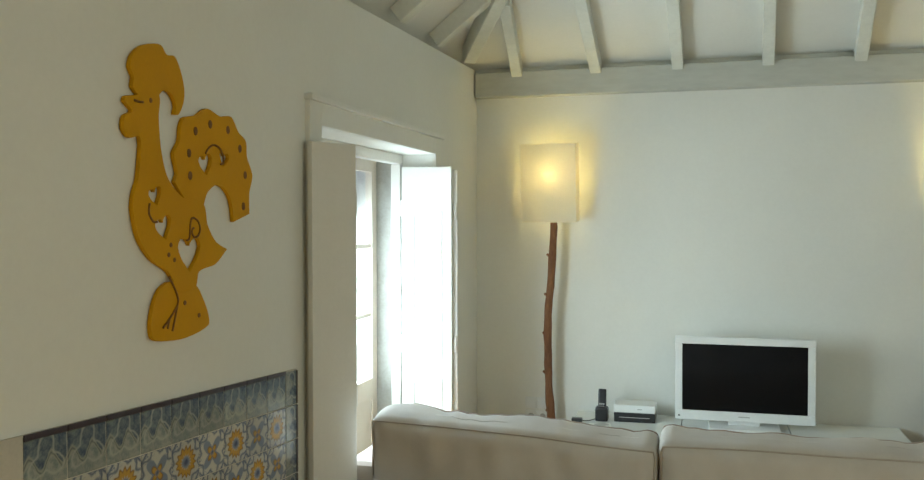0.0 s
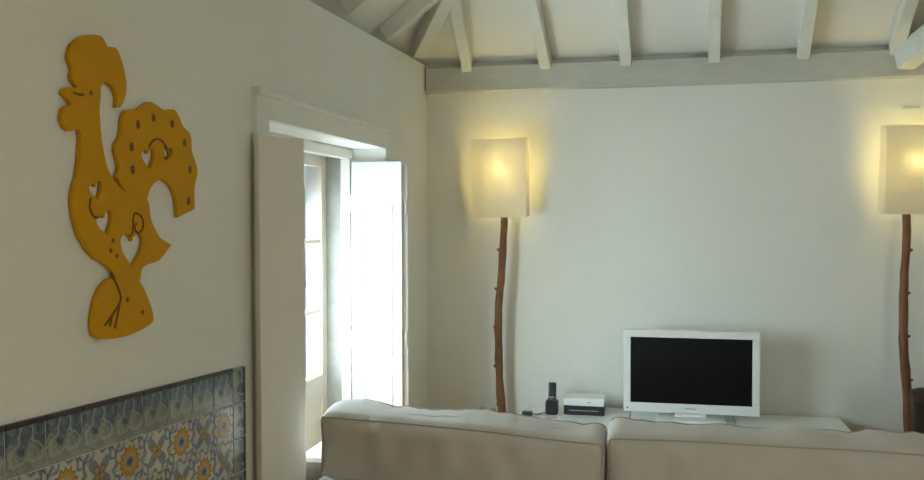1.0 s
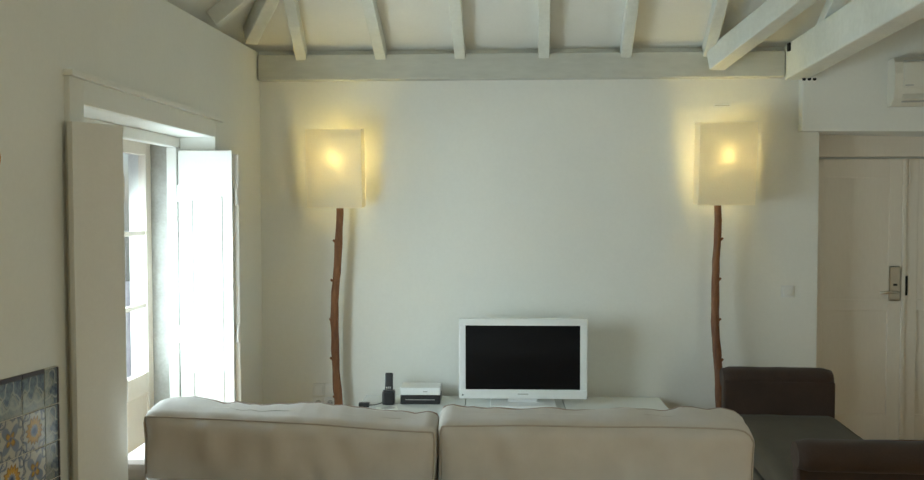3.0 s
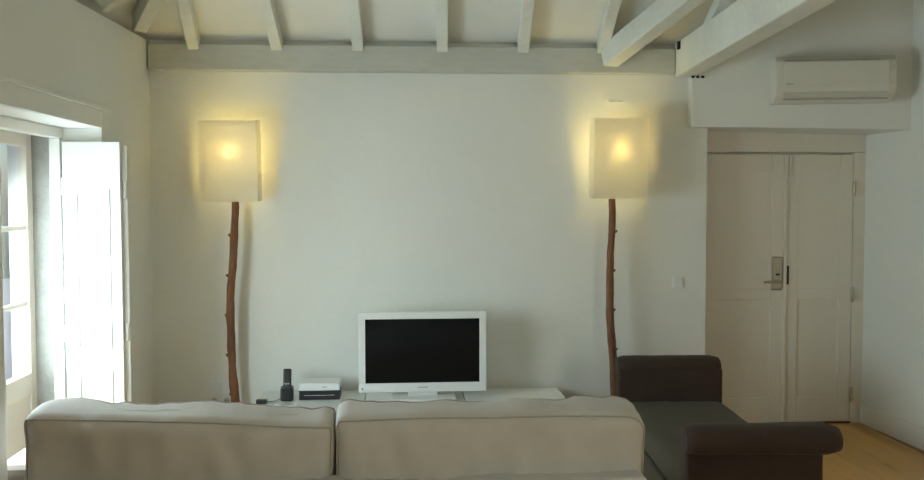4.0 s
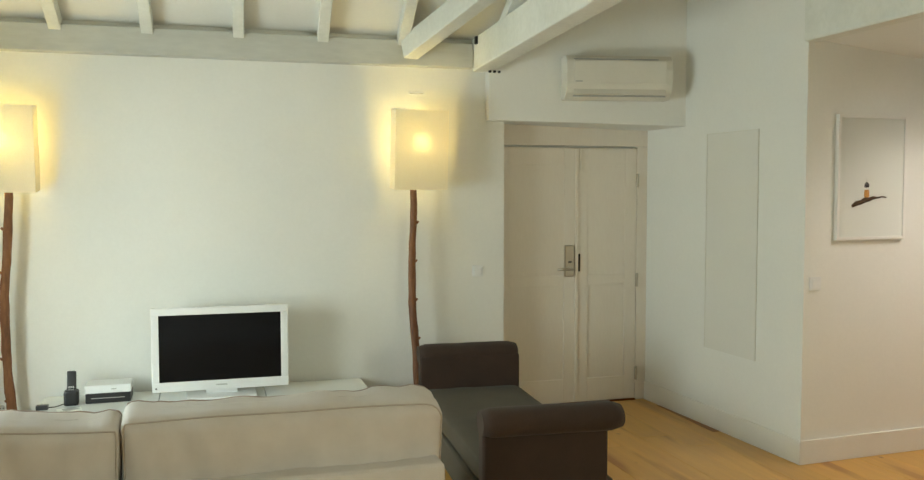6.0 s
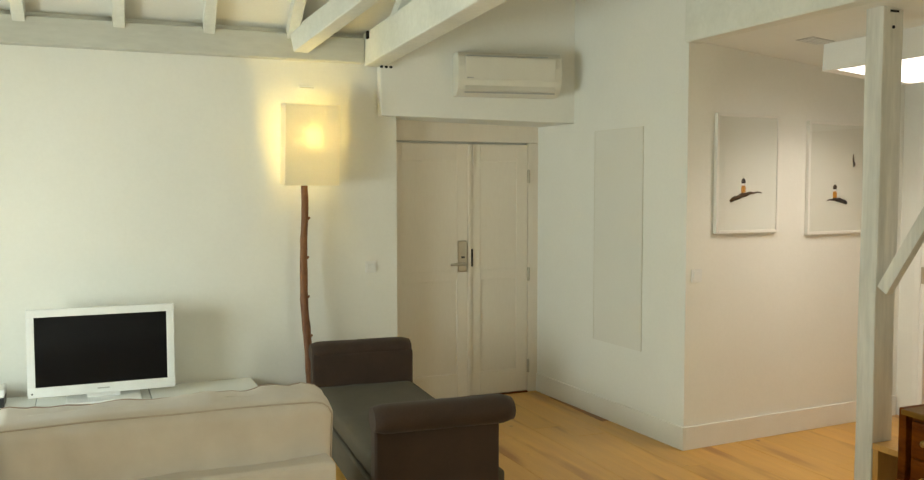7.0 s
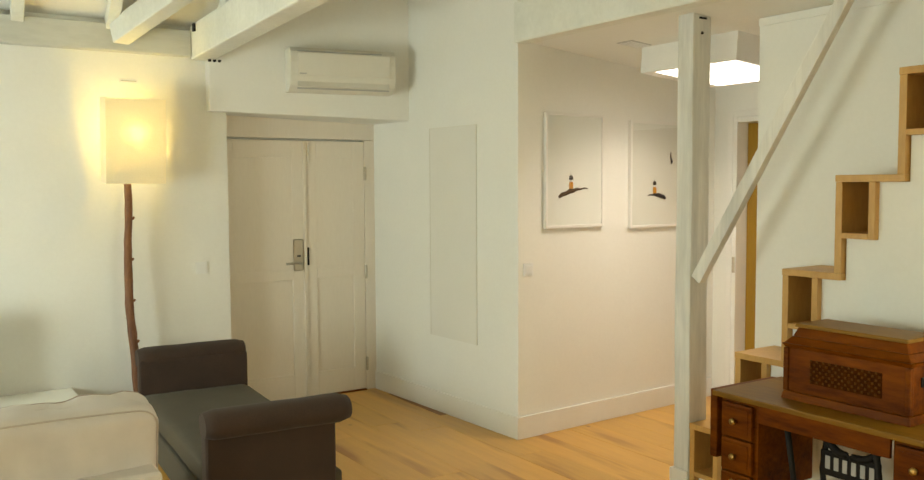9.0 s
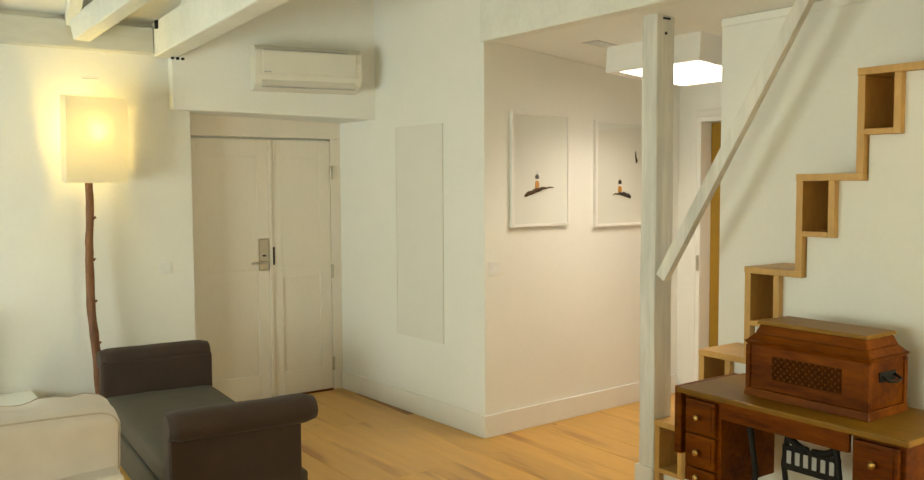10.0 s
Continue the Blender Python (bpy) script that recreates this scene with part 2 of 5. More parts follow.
def azulejo(name, kind):
    """Hand-painted tin-glazed tile; local x across, z up, the tile 1 unit wide in texture space."""
    m, nt, bsdf = shader(name)
    tc = nt.nodes.new("ShaderNodeTexCoord")
    sep = nt.nodes.new("ShaderNodeSeparateXYZ")
    wob = noisy(nt, tc.outputs["Object"], 25, 2)
    info = nt.nodes.new("ShaderNodeObjectInfo")
    nt.links.new(tc.outputs["Object"], sep.inputs[0])
    u = math_node(nt, "ADD", math_node(nt, "DIVIDE", sep.outputs[1], 0.155), math_node(nt, "MULTIPLY", math_node(nt, "SUBTRACT", wob, 0.5), 0.10))
    v = math_node(nt, "ADD", math_node(nt, "DIVIDE", sep.outputs[2], 0.14), math_node(nt, "MULTIPLY", math_node(nt, "SUBTRACT", wob, 0.5), 0.10))
    r = math_node(nt, "SQRT", math_node(nt, "ADD", math_node(nt, "MULTIPLY", u, u), math_node(nt, "MULTIPLY", v, v)))
    th = math_node(nt, "ARCTAN2", v, u)
    white, blue, pale, ochre = (0.56, 0.55, 0.50), (0.05, 0.07, 0.145), (0.20, 0.24, 0.32), (0.54, 0.31, 0.04)

    def below(x, edge, soft=0.03):
        n = nt.nodes.new("ShaderNodeMapRange")
        n.inputs[1].default_value, n.inputs[2].default_value = edge - soft, edge + soft
        n.inputs[3].default_value, n.inputs[4].default_value = 1, 0
        nt.links.new(x, n.inputs[0])
        return n.outputs[0]

    grain = noisy(nt, tc.outputs["Object"], 60, 3)
    if kind in ("flower", "small"):
        size = 0.33 if kind == "flower" else 0.15
        petal = math_node(nt, "ADD", r, math_node(nt, "MULTIPLY", math_node(nt, "COSINE", math_node(nt, "MULTIPLY", th, 14.0 if kind == "flower" else 4.0)), 0.035 if kind == "flower" else 0.07))
        corner = math_node(nt, "SUBTRACT", 1.0, math_node(nt, "ADD", math_node(nt, "ABSOLUTE", u), math_node(nt, "ABSOLUTE", v)))
        vine = math_node(nt, "ABSOLUTE", math_node(nt, "SUBTRACT", r, math_node(nt, "ADD", 0.50, math_node(nt, "MULTIPLY", math_node(nt, "SINE", math_node(nt, "MULTIPLY", th, 8.0)), 0.07))))
        leaves = math_node(nt, "ABSOLUTE", math_node(nt, "SINE", math_node(nt, "MULTIPLY", math_node(nt, "ADD", math_node(nt, "MULTIPLY", u, v), math_node(nt, "MULTIPLY", wob, 0.4)), 30.0)))
        ground = mix(nt, math_node(nt, "MULTIPLY", below(leaves, 0.24, 0.10), spread(nt, r, 0.40, 0.50)), white, pale)
        col = mix(nt, below(vine, 0.035, 0.03), ground, (0.13, 0.16, 0.23))
        col = mix(nt, below(math_node(nt, "ABSOLUTE", math_node(nt, "SUBTRACT", corner, 0.16)), 0.04), col, (0.12, 0.15, 0.23))
        if kind == "small":
            leaf = math_node(nt, "ADD", r, math_node(nt, "MULTIPLY", math_node(nt, "COSINE", math_node(nt, "MULTIPLY", th, 4.0)), 0.14))
            col = mix(nt, below(leaf, 0.30), col, pale)
        col = mix(nt, below(petal, size + 0.01, 0.02), col, (0.20, 0.10, 0.02))
        col = mix(nt, below(petal, size - 0.03), col, ochre)
        col = mix(nt, below(petal, size * 0.45), col, white if kind == "flower" else ochre)
        col = mix(nt, below(r, size * 0.42), col, pale)
        col = mix(nt, below(r, size * 0.2), col, blue)
    else:
        a, b = (u, v) if kind == "border" else (v, math_node(nt, "MULTIPLY", u, 1.55))
        wave = math_node(nt, "MULTIPLY", math_node(nt, "SINE", math_node(nt, "MULTIPLY", a, 12.566)), 0.17)
        off = math_node(nt, "ADD", math_node(nt, "SUBTRACT", b, wave), 0.08)
        wash = mix(nt, spread(nt, grain, 0.35, 0.7), (0.05, 0.075, 0.13), (0.17, 0.22, 0.25))
        col = mix(nt, below(off, 0.0, 0.05), wash, mix(nt, spread(nt, grain, 0.3, 0.6), (0.17, 0.21, 0.22), (0.33, 0.35, 0.32)))
        line = math_node(nt, "ABSOLUTE", off)
        col = mix(nt, below(line, 0.07), col, (0.34, 0.35, 0.30))
        col = mix(nt, below(line, 0.02), col, (0.07, 0.09, 0.12))
        scroll = math_node(nt, "ABSOLUTE", math_node(nt, "SUBTRACT", math_node(nt, "ADD", r, math_node(nt, "MULTIPLY", math_node(nt, "SINE", math_node(nt, "MULTIPLY", th, 3.0)), 0.12)), 0.33))
        col = mix(nt, below(scroll, 0.022), col, (0.40, 0.42, 0.38))
        col = mix(nt, below(math_node(nt, "SUBTRACT", 0.5, b), 0.085, 0.012), col, (0.040, 0.028, 0.045))
        col = mix(nt, below(math_node(nt, "ABSOLUTE", math_node(nt, "SUBTRACT", b, 0.42)), 0.02, 0.015), col, (0.14, 0.18, 0.18))
    hsv = nt.nodes.new("ShaderNodeHueSaturation")
    nt.links.new(mix(nt, math_node(nt, "MULTIPLY", spread(nt, grain, 0.4, 0.8), 0.25), col, (0.30, 0.30, 0.28)), hsv.inputs["Color"])
    nt.links.new(math_node(nt, "ADD", math_node(nt, "MULTIPLY", info.outputs["Random"], 0.3), 0.85), hsv.inputs["Value"])
    nt.links.new(hsv.outputs[0], bsdf.inputs["Base Color"])
    bsdf.inputs["Roughness"].default_value = 0.22
    bump(nt, bsdf, grain, 0.12, 0.002)
    return m


TILE_FLOWER, TILE_SMALL = azulejo("flower_tile", "flower"), azulejo("rosette_tile", "small")
TILE_BORDER, TILE_SIDE = azulejo("border_tile", "border"), azulejo("side_border_tile", "side")


# ---- mesh helpers ----
def bx(bm, x0, x1, y0, y1, z0, z1, m=None):
    """A box between two corners, in the given pose."""
    r = bmesh.ops.create_cube(bm, size=1.0)
    for v in r["verts"]:
        v.co = Vector(((x0 + x1) / 2 + v.co.x * (x1 - x0), (y0 + y1) / 2 + v.co.y * (y1 - y0), (z0 + z1) / 2 + v.co.z * (z1 - z0)))
        if m is not None:
            v.co = m @ v.co
    return r["verts"]


def softened(bm, width, segments=2):
    bmesh.ops.bevel(bm, geom=list(bm.edges), offset=width, segments=segments, profile=0.6, affect="EDGES")
    return bm


def box(x0, x1, y0, y1, z0, z1, bevel=0.004, m=None, segments=2):
    bm = bmesh.new()
    bx(bm, x0, x1, y0, y1, z0, z1)
    if bevel:
        softened(bm, bevel, segments)
    if m is not None:
        bm.transform(m)
    return bm


def bar(a, b, w, h, bevel=0.004, up=(0, 0, 1)):
    """A straight timber from a to b, w across and h deep, hung with its upper face on the line a to b."""
    a, b = Vector(a), Vector(b)
    along = (b - a).normalized()
    side = along.cross(Vector(up)).normalized()
    top = side.cross(along)
    m = Matrix((side, along, top)).transposed().to_4x4()
    m.translation = a
    return box(-w / 2, w / 2, 0, (b - a).length, -h, 0, bevel, m)


def tube(points, radii, sides=12, wobble=0.0):
    """A round limb through the points with the given radii."""
    bm = bmesh.new()
    rings = []
    for i, (p, r) in enumerate(zip(points, radii)):
        p = Vector(p)
        d = (Vector(points[min(i + 1, len(points) - 1)]) - Vector(points[max(i - 1, 0)])).normalized()
        s = d.cross(Vector((0, 1, 0.013))).normalized()
        t = d.cross(s)
        ring = []
        for k in range(sides):
            a = 2 * math.pi * k / sides
            q = r * (1 + wobble * noise.noise(Vector((math.cos(a) * 1.5, math.sin(a) * 1.5, i * 0.7 + p.x * 9))))
            ring.append(bm.verts.new(p + (s * math.cos(a) + t * math.sin(a)) * q))
        rings.append(ring)
    for r0, r1 in zip(rings, rings[1:]):
        for k in range(sides):
            bm.faces.new((r0[k], r0[(k + 1) % sides], r1[(k + 1) % sides], r1[k]))
    bm.faces.new(rings[0][::-1])
    bm.faces.new(rings[-1])
    bmesh.ops.recalc_face_normals(bm, faces=bm.faces)
    for f in bm.faces:
        f.smooth = True
    return bm


def lathe(profile, m=None, sides=20):
    """A turned form from (radius, height) pairs."""
    bm = bmesh.new()
    rings = [[bm.verts.new((r * math.cos(2 * math.pi * k / sides), r * math.sin(2 * math.pi * k / sides), h)) for k in range(sides)] for r, h in profile]
    for r0, r1 in zip(rings, rings[1:]):
        for k in range(sides):
            bm.faces.new((r0[k], r0[(k + 1) % sides], r1[(k + 1) % sides], r1[k])).smooth = True
    bm.faces.new(rings[0][::-1])
    bm.faces.new(rings[-1])
    if m is not None:
        bm.transform(m)
    return bm


def pillow(w, d, h, r, puff, seed=0, cuts=18, crease=0.006, ears=0.0, rims=None, droop=0.0):
    """A stuffed cushion w wide, d thick, h high, centred on its base, with puffed faces and creases; rims takes the two seam lines."""
    bm = bmesh.new()
    bmesh.ops.create_cube(bm, size=2.0)
    bmesh.ops.subdivide_edges(bm, edges=list(bm.edges), cuts=cuts, use_grid_fill=True)
    half = Vector((w / 2, d / 2, h / 2))
    seams = {-1: [], 1: []}
    for v in bm.verts:
        u = v.co.copy()
        p = Vector((u.x * half.x, u.y * half.y, u.z * half.z))
        core = Vector([max(-half[i] + r, min(half[i] - r, p[i])) for i in range(3)])
        off = p - core
        if off.length > 1e-6:
            p = core + off.normalized() * min(r, max(abs(c) for c in off))
        swell = (1 - u.x ** 4) * (1 - u.z ** 4)
        p.y += math.copysign(puff, u.y) * swell * (abs(u.y) > 0.5)
        if u.z > 0:
            sag = noise.noise(Vector((u.x * 1.7 + seed * 2.3, 0.4, 0)))
            p.z -= droop * u.z * max(0.0, (u.x - 0.84) / 0.16) ** 2
            p.z += u.z * (puff * 0.45 * (1 - u.x ** 4) + ears * abs(u.x) ** 7 + ears * 0.7 * sag)
        n = noise.noise(Vector((p.x * 4 + seed, p.y * 4, p.z * 5)))
        fold = noise.noise(Vector((p.x * 13 + seed, p.y * 6, p.z * 4)))
        pucker = noise.noise(Vector((p.x * 26 + seed, 3.0, p.z * 3))) * max(0.0, u.z) ** 2
        drag = noise.noise(Vector((p.x * 9 + p.z * 3 + seed, 7.0, p.z * 1.5))) * max(0.0, 1 - abs(u.z - 0.4))
        p += Vector((0, math.copysign(1, u.y), 0.5)) * (n * crease * 1.6 + fold * crease + pucker * crease * 0.35 + drag * crease * 0.9)
        v.co = p + Vector((0, 0, half.z))
        if abs(abs(u.y) - 1) < 1e-4 and u.z > -0.2 and (abs(u.z - 1) < 1e-4 or abs(abs(u.x) - 1) < 1e-4):
            turn = math.atan2(u.x, u.z)
            seams[1 if u.y > 0 else -1].append((turn, v.co + Vector((u.x * 0.003 * (abs(u.x) > 0.99), u.y * 0.002, 0.002))))
    for f in bm.faces:
        f.smooth = True
    if rims is not None:
        rims.extend([q for _, q in sorted(seams[k], key=lambda e: e[0])] for k in (-1, 1))
    return bm


def finish(name, bm, material, smooth=False):
    me = bpy.data.meshes.new(name)
    bm.to_mesh(me)
    bm.free()
    for mat in material if isinstance(material, (list, tuple)) else (material,):
        me.materials.append(mat)
    if smooth:
        for p in me.polygons:
            p.use_smooth = True
    return me


def part(name, bm, material, parent, label=""):
    """One mesh object under a thing or a part, in the parent's own coordinates."""
    ob = new(name, finish(name, bm, material))
    ob.parent = parent
    return tagged(ob, label)


def thing(name, label, category, m, group=""):
    ob = new(name)
    ob.empty_display_size = 0.1
    ob.matrix_world = m
    return tagged(ob, label, category, group)


def structure(name, bm, material, label, category):
    return tagged(new(name, finish(name, bm, material)), label, category, kind="structure")


def joined(*bms):
    """Several forms of one part in one mesh."""
    out = bmesh.new()
    for b in bms:
        me = bpy.data.meshes.new("scratch")
        b.to_mesh(me)
        b.free()
        out.from_mesh(me)
        bpy.data.meshes.remove(me)
    return out


# ---- the large structure ----
NORTH, WEST, ALCOVE = 6.48, -1.68, 3.535     # inner faces of the walls
CORNER, LEAN_A, LEAN_P = (3.608, 4.82), 0.045, 0.055   # outer corner of the inner rooms; how far its two faces are out of square
TOP = 4.3
RISE_N, RISE_W, EAVES = 0.41, 0.79, 2.80     # the two roof slopes
EAVES_W, WALL_W = 2.92, 2.77                  # west slope over the wall face; top of that wall
HIP_Y = NORTH - (EAVES_W - EAVES) / RISE_N   # where the hip crosses the wall face
SILL_HEAD = 2.11
WIN = (3.74, 5.40)                            # balcony window seen in the room
WIN2 = (0.28, 1.757)                           # its neighbour, nearer

structure("floor", box(-2.3, 6.4, -3.2, 7.1, -0.2, -0.012, 0), GROUT, "dark subfloor under the pine boards", "floor")
structure("ground", box(-60, -2.3, -60, 60, -3.6, -3.4, 0), PAVING, "pale street paving below the windows", "ground")

bm = bmesh.new()
bx(bm, WEST - 0.5, 2.235, NORTH, NORTH + 0.45, 0, TOP)
structure("wall_north", bm, PLASTER, "white plastered wall behind the television", "wall")
bm = bmesh.new()
OVER, SKEW = (2.09, 6.40), 0.184              # its free corner, and how far its face runs out of square
for q in bx(bm, OVER[0], 3.60, 6.40, 6.69, 2.215, TOP):
    if q.co.y < 6.5:
        q.co.y = OVER[1] - SKEW * (q.co.x - OVER[0])
    if q.co.z < 3:
        q.co.z -= 0.025 * (q.co.x - OVER[0])
softened(bm, 0.006)
structure("wall_above_door", bm, PLASTER, "white plastered upper wall standing proud over the entrance", "wall")
bm = bmesh.new()
bx(bm, 2.235, ALCOVE + 0.1, NORTH + 0.24, NORTH + 0.45, 0, TOP)
structure("wall_recess", bm, PLASTER, "white plastered back of the door recess", "wall")

bm = bmesh.new()
for y0, y1 in ((-3.2, WIN2[0]), (WIN2[1], WIN[0]), (WIN[1], NORTH)):
    bx(bm, WEST - 0.5, WEST, y0, y1, 0, WALL_W)
for y0, y1 in (WIN, WIN2):
    bx(bm, WEST - 0.5, WEST, y0, y1, SILL_HEAD, WALL_W)
for v in bm.verts:
    if abs(v.co.z - WALL_W) < 0.001:
        v.co.z = max(2.71, WALL_W + 0.024 * (v.co.y - 5.7))
structure("wall_west", bm, PLASTER, "thick white plastered wall with two balcony windows", "wall")

# block of the inner rooms, whose faces carry the bare panel and the framed prints
bm = bmesh.new()
plan = ((CORNER[0] - LEAN_A * (6.95 - CORNER[1]), 6.95), CORNER, (5.62, CORNER[1] + LEAN_P * (5.62 - CORNER[0])), (5.62, 6.95))
low = [bm.verts.new((x, y, 0)) for x, y in plan]
high = [bm.verts.new((x, y, TOP)) for x, y in plan]
bm.faces.new(low), bm.faces.new(high[::-1])
for i in range(4):
    bm.faces.new((low[i], high[i], high[(i + 1) % 4], low[(i + 1) % 4]))
bmesh.ops.recalc_face_normals(bm, faces=bm.faces)
structure("wall_inner", bm, PLASTER, "white plastered inner walls meeting at an outer corner", "wall")

bm = bmesh.new()
bx(bm, 5.62, 5.76, 4.74, 6.9, 0, 2.76)
bx(bm, 5.62, 5.76, 3.0, 3.8, 0, 2.76)
bx(bm, 5.62, 5.76, 3.8, 4.74, 2.19, 2.76)
structure("wall_hallway_end", bm, PLASTER, "white plastered end wall of the hallway", "wall")
bm = bmesh.new()
bx(bm, 4.12, 4.26, 0.75, 3.34, 0, 2.66)
bx(bm, 4.12, 4.26, -3.2, -1.35, 0, 2.66)
# unseen gap between these two pieces, left for the added rear fill
bx(bm, 4.12, 4.26, -1.35, 0.75, 0, 0.7)
bx(bm, 4.12, 4.26, -1.35, 0.75, 2.3, 2.66)
bx(bm, 4.26, 5.62, 3.0, 3.14, 0, 2.66)
structure("wall_stairs", bm, PLASTER, "white plastered wall beside the box stairs", "wall")
bm = bmesh.new()
bx(bm, 6.4, 6.5, 2.5, 7, 0, 2.76)
bx(bm, 5.76, 6.4, 2.9, 3.0, 0, 2.76)
bx(bm, 5.76, 6.4, 5.6, 5.7, 0, 2.76)
structure("wall_far_room", bm, PLASTER, "white wall of the room past the hallway", "wall")
bm = bmesh.new()
bx(bm, -2.2, 6.0, -3.2, -3.0, 0, TOP)
structure("wall_south", bm, PLASTER, "plain white plastered end wall", "wall")
bm = bmesh.new()
bx(bm, 5.9, 6.0, -3.2, 6.9, 2.86, TOP)
structure("wall_loft", bm, PLASTER, "white wall at the back of the loft", "wall")

# ceiling: two roof slopes that meet in a hip, a flat crown and the loft's underside
bm = bmesh.new()
hx, hy = WEST + (TOP - EAVES_W) / RISE_W, NORTH - (TOP - EAVES) / RISE_N


def slab(bm, pts, thick=0.1):
    low = [bm.verts.new(p) for p in pts]
    high = [bm.verts.new((p[0], p[1], p[2] + thick)) for p in pts]
    bm.faces.new(low), bm.faces.new(high[::-1])
    n = len(pts)
    for i in range(n):
        bm.faces.new((low[i], low[(i + 1) % n], high[(i + 1) % n], high[i]))


out = (EAVES_W - EAVES) / RISE_W
slab(bm, ((WEST - out, NORTH, EAVES), (2.2, NORTH, EAVES), (2.2, hy, TOP), (hx, hy, TOP)))
low = EAVES_W - 0.27 * RISE_W
slab(bm, ((WEST - 0.27, NORTH, low), (WEST - out, NORTH, EAVES), (hx, hy, TOP), (hx, -3.2, TOP), (WEST - 0.27, -3.2, low)))
slab(bm, ((hx, -3.2, TOP), (6.0, -3.2, TOP), (6.0, hy, TOP), (hx, hy, TOP)))
slab(bm, ((2.2, hy, TOP), (6.0, hy, TOP), (6.0, 6.95, TOP), (2.2, 6.95, TOP)))
bmesh.ops.recalc_face_normals(bm, faces=bm.faces)
structure("ceiling", bm, CEILING_BOARD, "white boarded ceiling of a hipped roof", "ceiling")
bm = bmesh.new()
v = [bm.verts.new(p) for p in ((2.2, NORTH, EAVES), (2.2, hy, TOP), (2.2, NORTH, TOP), (2.26, NORTH, EAVES), (2.26, hy, TOP), (2.26, NORTH, TOP))]
for f in ((0, 1, 2), (5, 4, 3), (0, 3, 4, 1), (1, 4, 5, 2), (2, 5, 3, 0)):
    bm.faces.new([v[i] for i in f])
bmesh.ops.recalc_face_normals(bm, faces=bm.faces)
structure("wall_gable", bm, PLASTER, "white plastered triangle closing the roof slope", "wall")
bm = bmesh.new()
for q in bx(bm, 3.70, 6.4, -3.2, 5.7, 2.612, 2.86):
    if q.co.z < 2.7:
        q.co.z -= 0.09 * (q.co.x - 3.70)
structure("ceiling_loft", bm, PLASTER, "white plastered underside of the loft", "ceiling")


# ---- roof timbers ----
def slope_n(x, y, drop=0.0):
    return (x, y, EAVES + RISE_N * (NORTH - y) - drop)


def slope_w(x, y, drop=0.0):
    return (x, y, EAVES_W + RISE_W * (x - WEST) - drop)


def timber(name, bm, label, group="", wood=None):
    ob = new(name, finish(name, bm, wood or WASHED_WOOD))
    return tagged(ob, label, "beam", group)


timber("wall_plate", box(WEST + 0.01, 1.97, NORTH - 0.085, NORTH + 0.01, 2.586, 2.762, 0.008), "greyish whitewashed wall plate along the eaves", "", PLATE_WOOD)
for x, skew in ((-1.37, 0.10), (-0.807, -0.005), (-0.254, -0.015), (0.328, -0.05), (0.893, -0.075), (1.457, -0.095)):
    end = max(hy, HIP_Y - (x - WEST) * (HIP_Y - hy) / (hx + 0.25 - WEST))
    timber("rafter", bar(slope_n(x, NORTH - 0.02, 0.004), slope_n(x + skew * (NORTH - end), end, 0.004), 0.075, 0.10, 0.006), "whitewashed rafter resting on the wall plate", "rafters")
for y in (5.55, 4.85, 4.13, 3.42, 2.7, 2.0, 1.3, 0.6):
    end = min(hx, WEST + (HIP_Y - y) * RISE_N / RISE_W)
    timber("rafter", bar(slope_w(WEST - 0.06, y, 0.004), slope_w(end, y, 0.004), 0.085, 0.10, 0.006), "whitewashed rafter rising from the window wall", "rafters")
timber("hip_rafter", bar((WEST + 0.01, HIP_Y, EAVES_W - 0.004), (hx + 0.25, hy, TOP - 0.004), 0.085, 0.135, 0.008), "thick whitewashed hip rafter in the roof corner")
tie = timber("tie_beam", bar((2.05, NORTH - 0.03, 2.80), (2.05, 1.0, 3.03), 0.15, 0.235, 0.012), "broad whitewashed tie beam crossing the room")
for k in range(3):
    part("bolt", lathe(((0.012, 0), (0.012, 0.012), (0.006, 0.016)), pose(2.075 + k * 0.035, 6.33, 2.564, 180), 10), IRON, tie, "dark bolt head")
part("clamp", box(1.96, 1.99, 6.30, 6.34, 2.745, 2.80, 0.004), IRON, tie, "small dark clamp")
timber("brace", bar((1.475, NORTH - 0.10, 2.765), (2.25, 4.45, 3.42), 0.12, 0.15, 0.01), "whitewashed diagonal brace of the roof truss")
timber("strut", bar((2.05, 6.02, 2.80), (2.05, 5.3, 3.25), 0.08, 0.08, 0.008), "short whitewashed strut on the tie beam")
timber("loft_beam", box(3.585, 3.70, -3.0, 4.835, 2.60, 2.86, 0.01), "whitewashed beam along the edge of the loft")

# strip added for the shading line where the ceiling catches cooler daylight
structure("soffit_line_strip", box(4.108, 4.119, -3.0, 3.338, 2.53, 2.572, 0.003), PLASTER, "thin plaster strip standing in for the daylit soffit line over the stair wall", "trim")

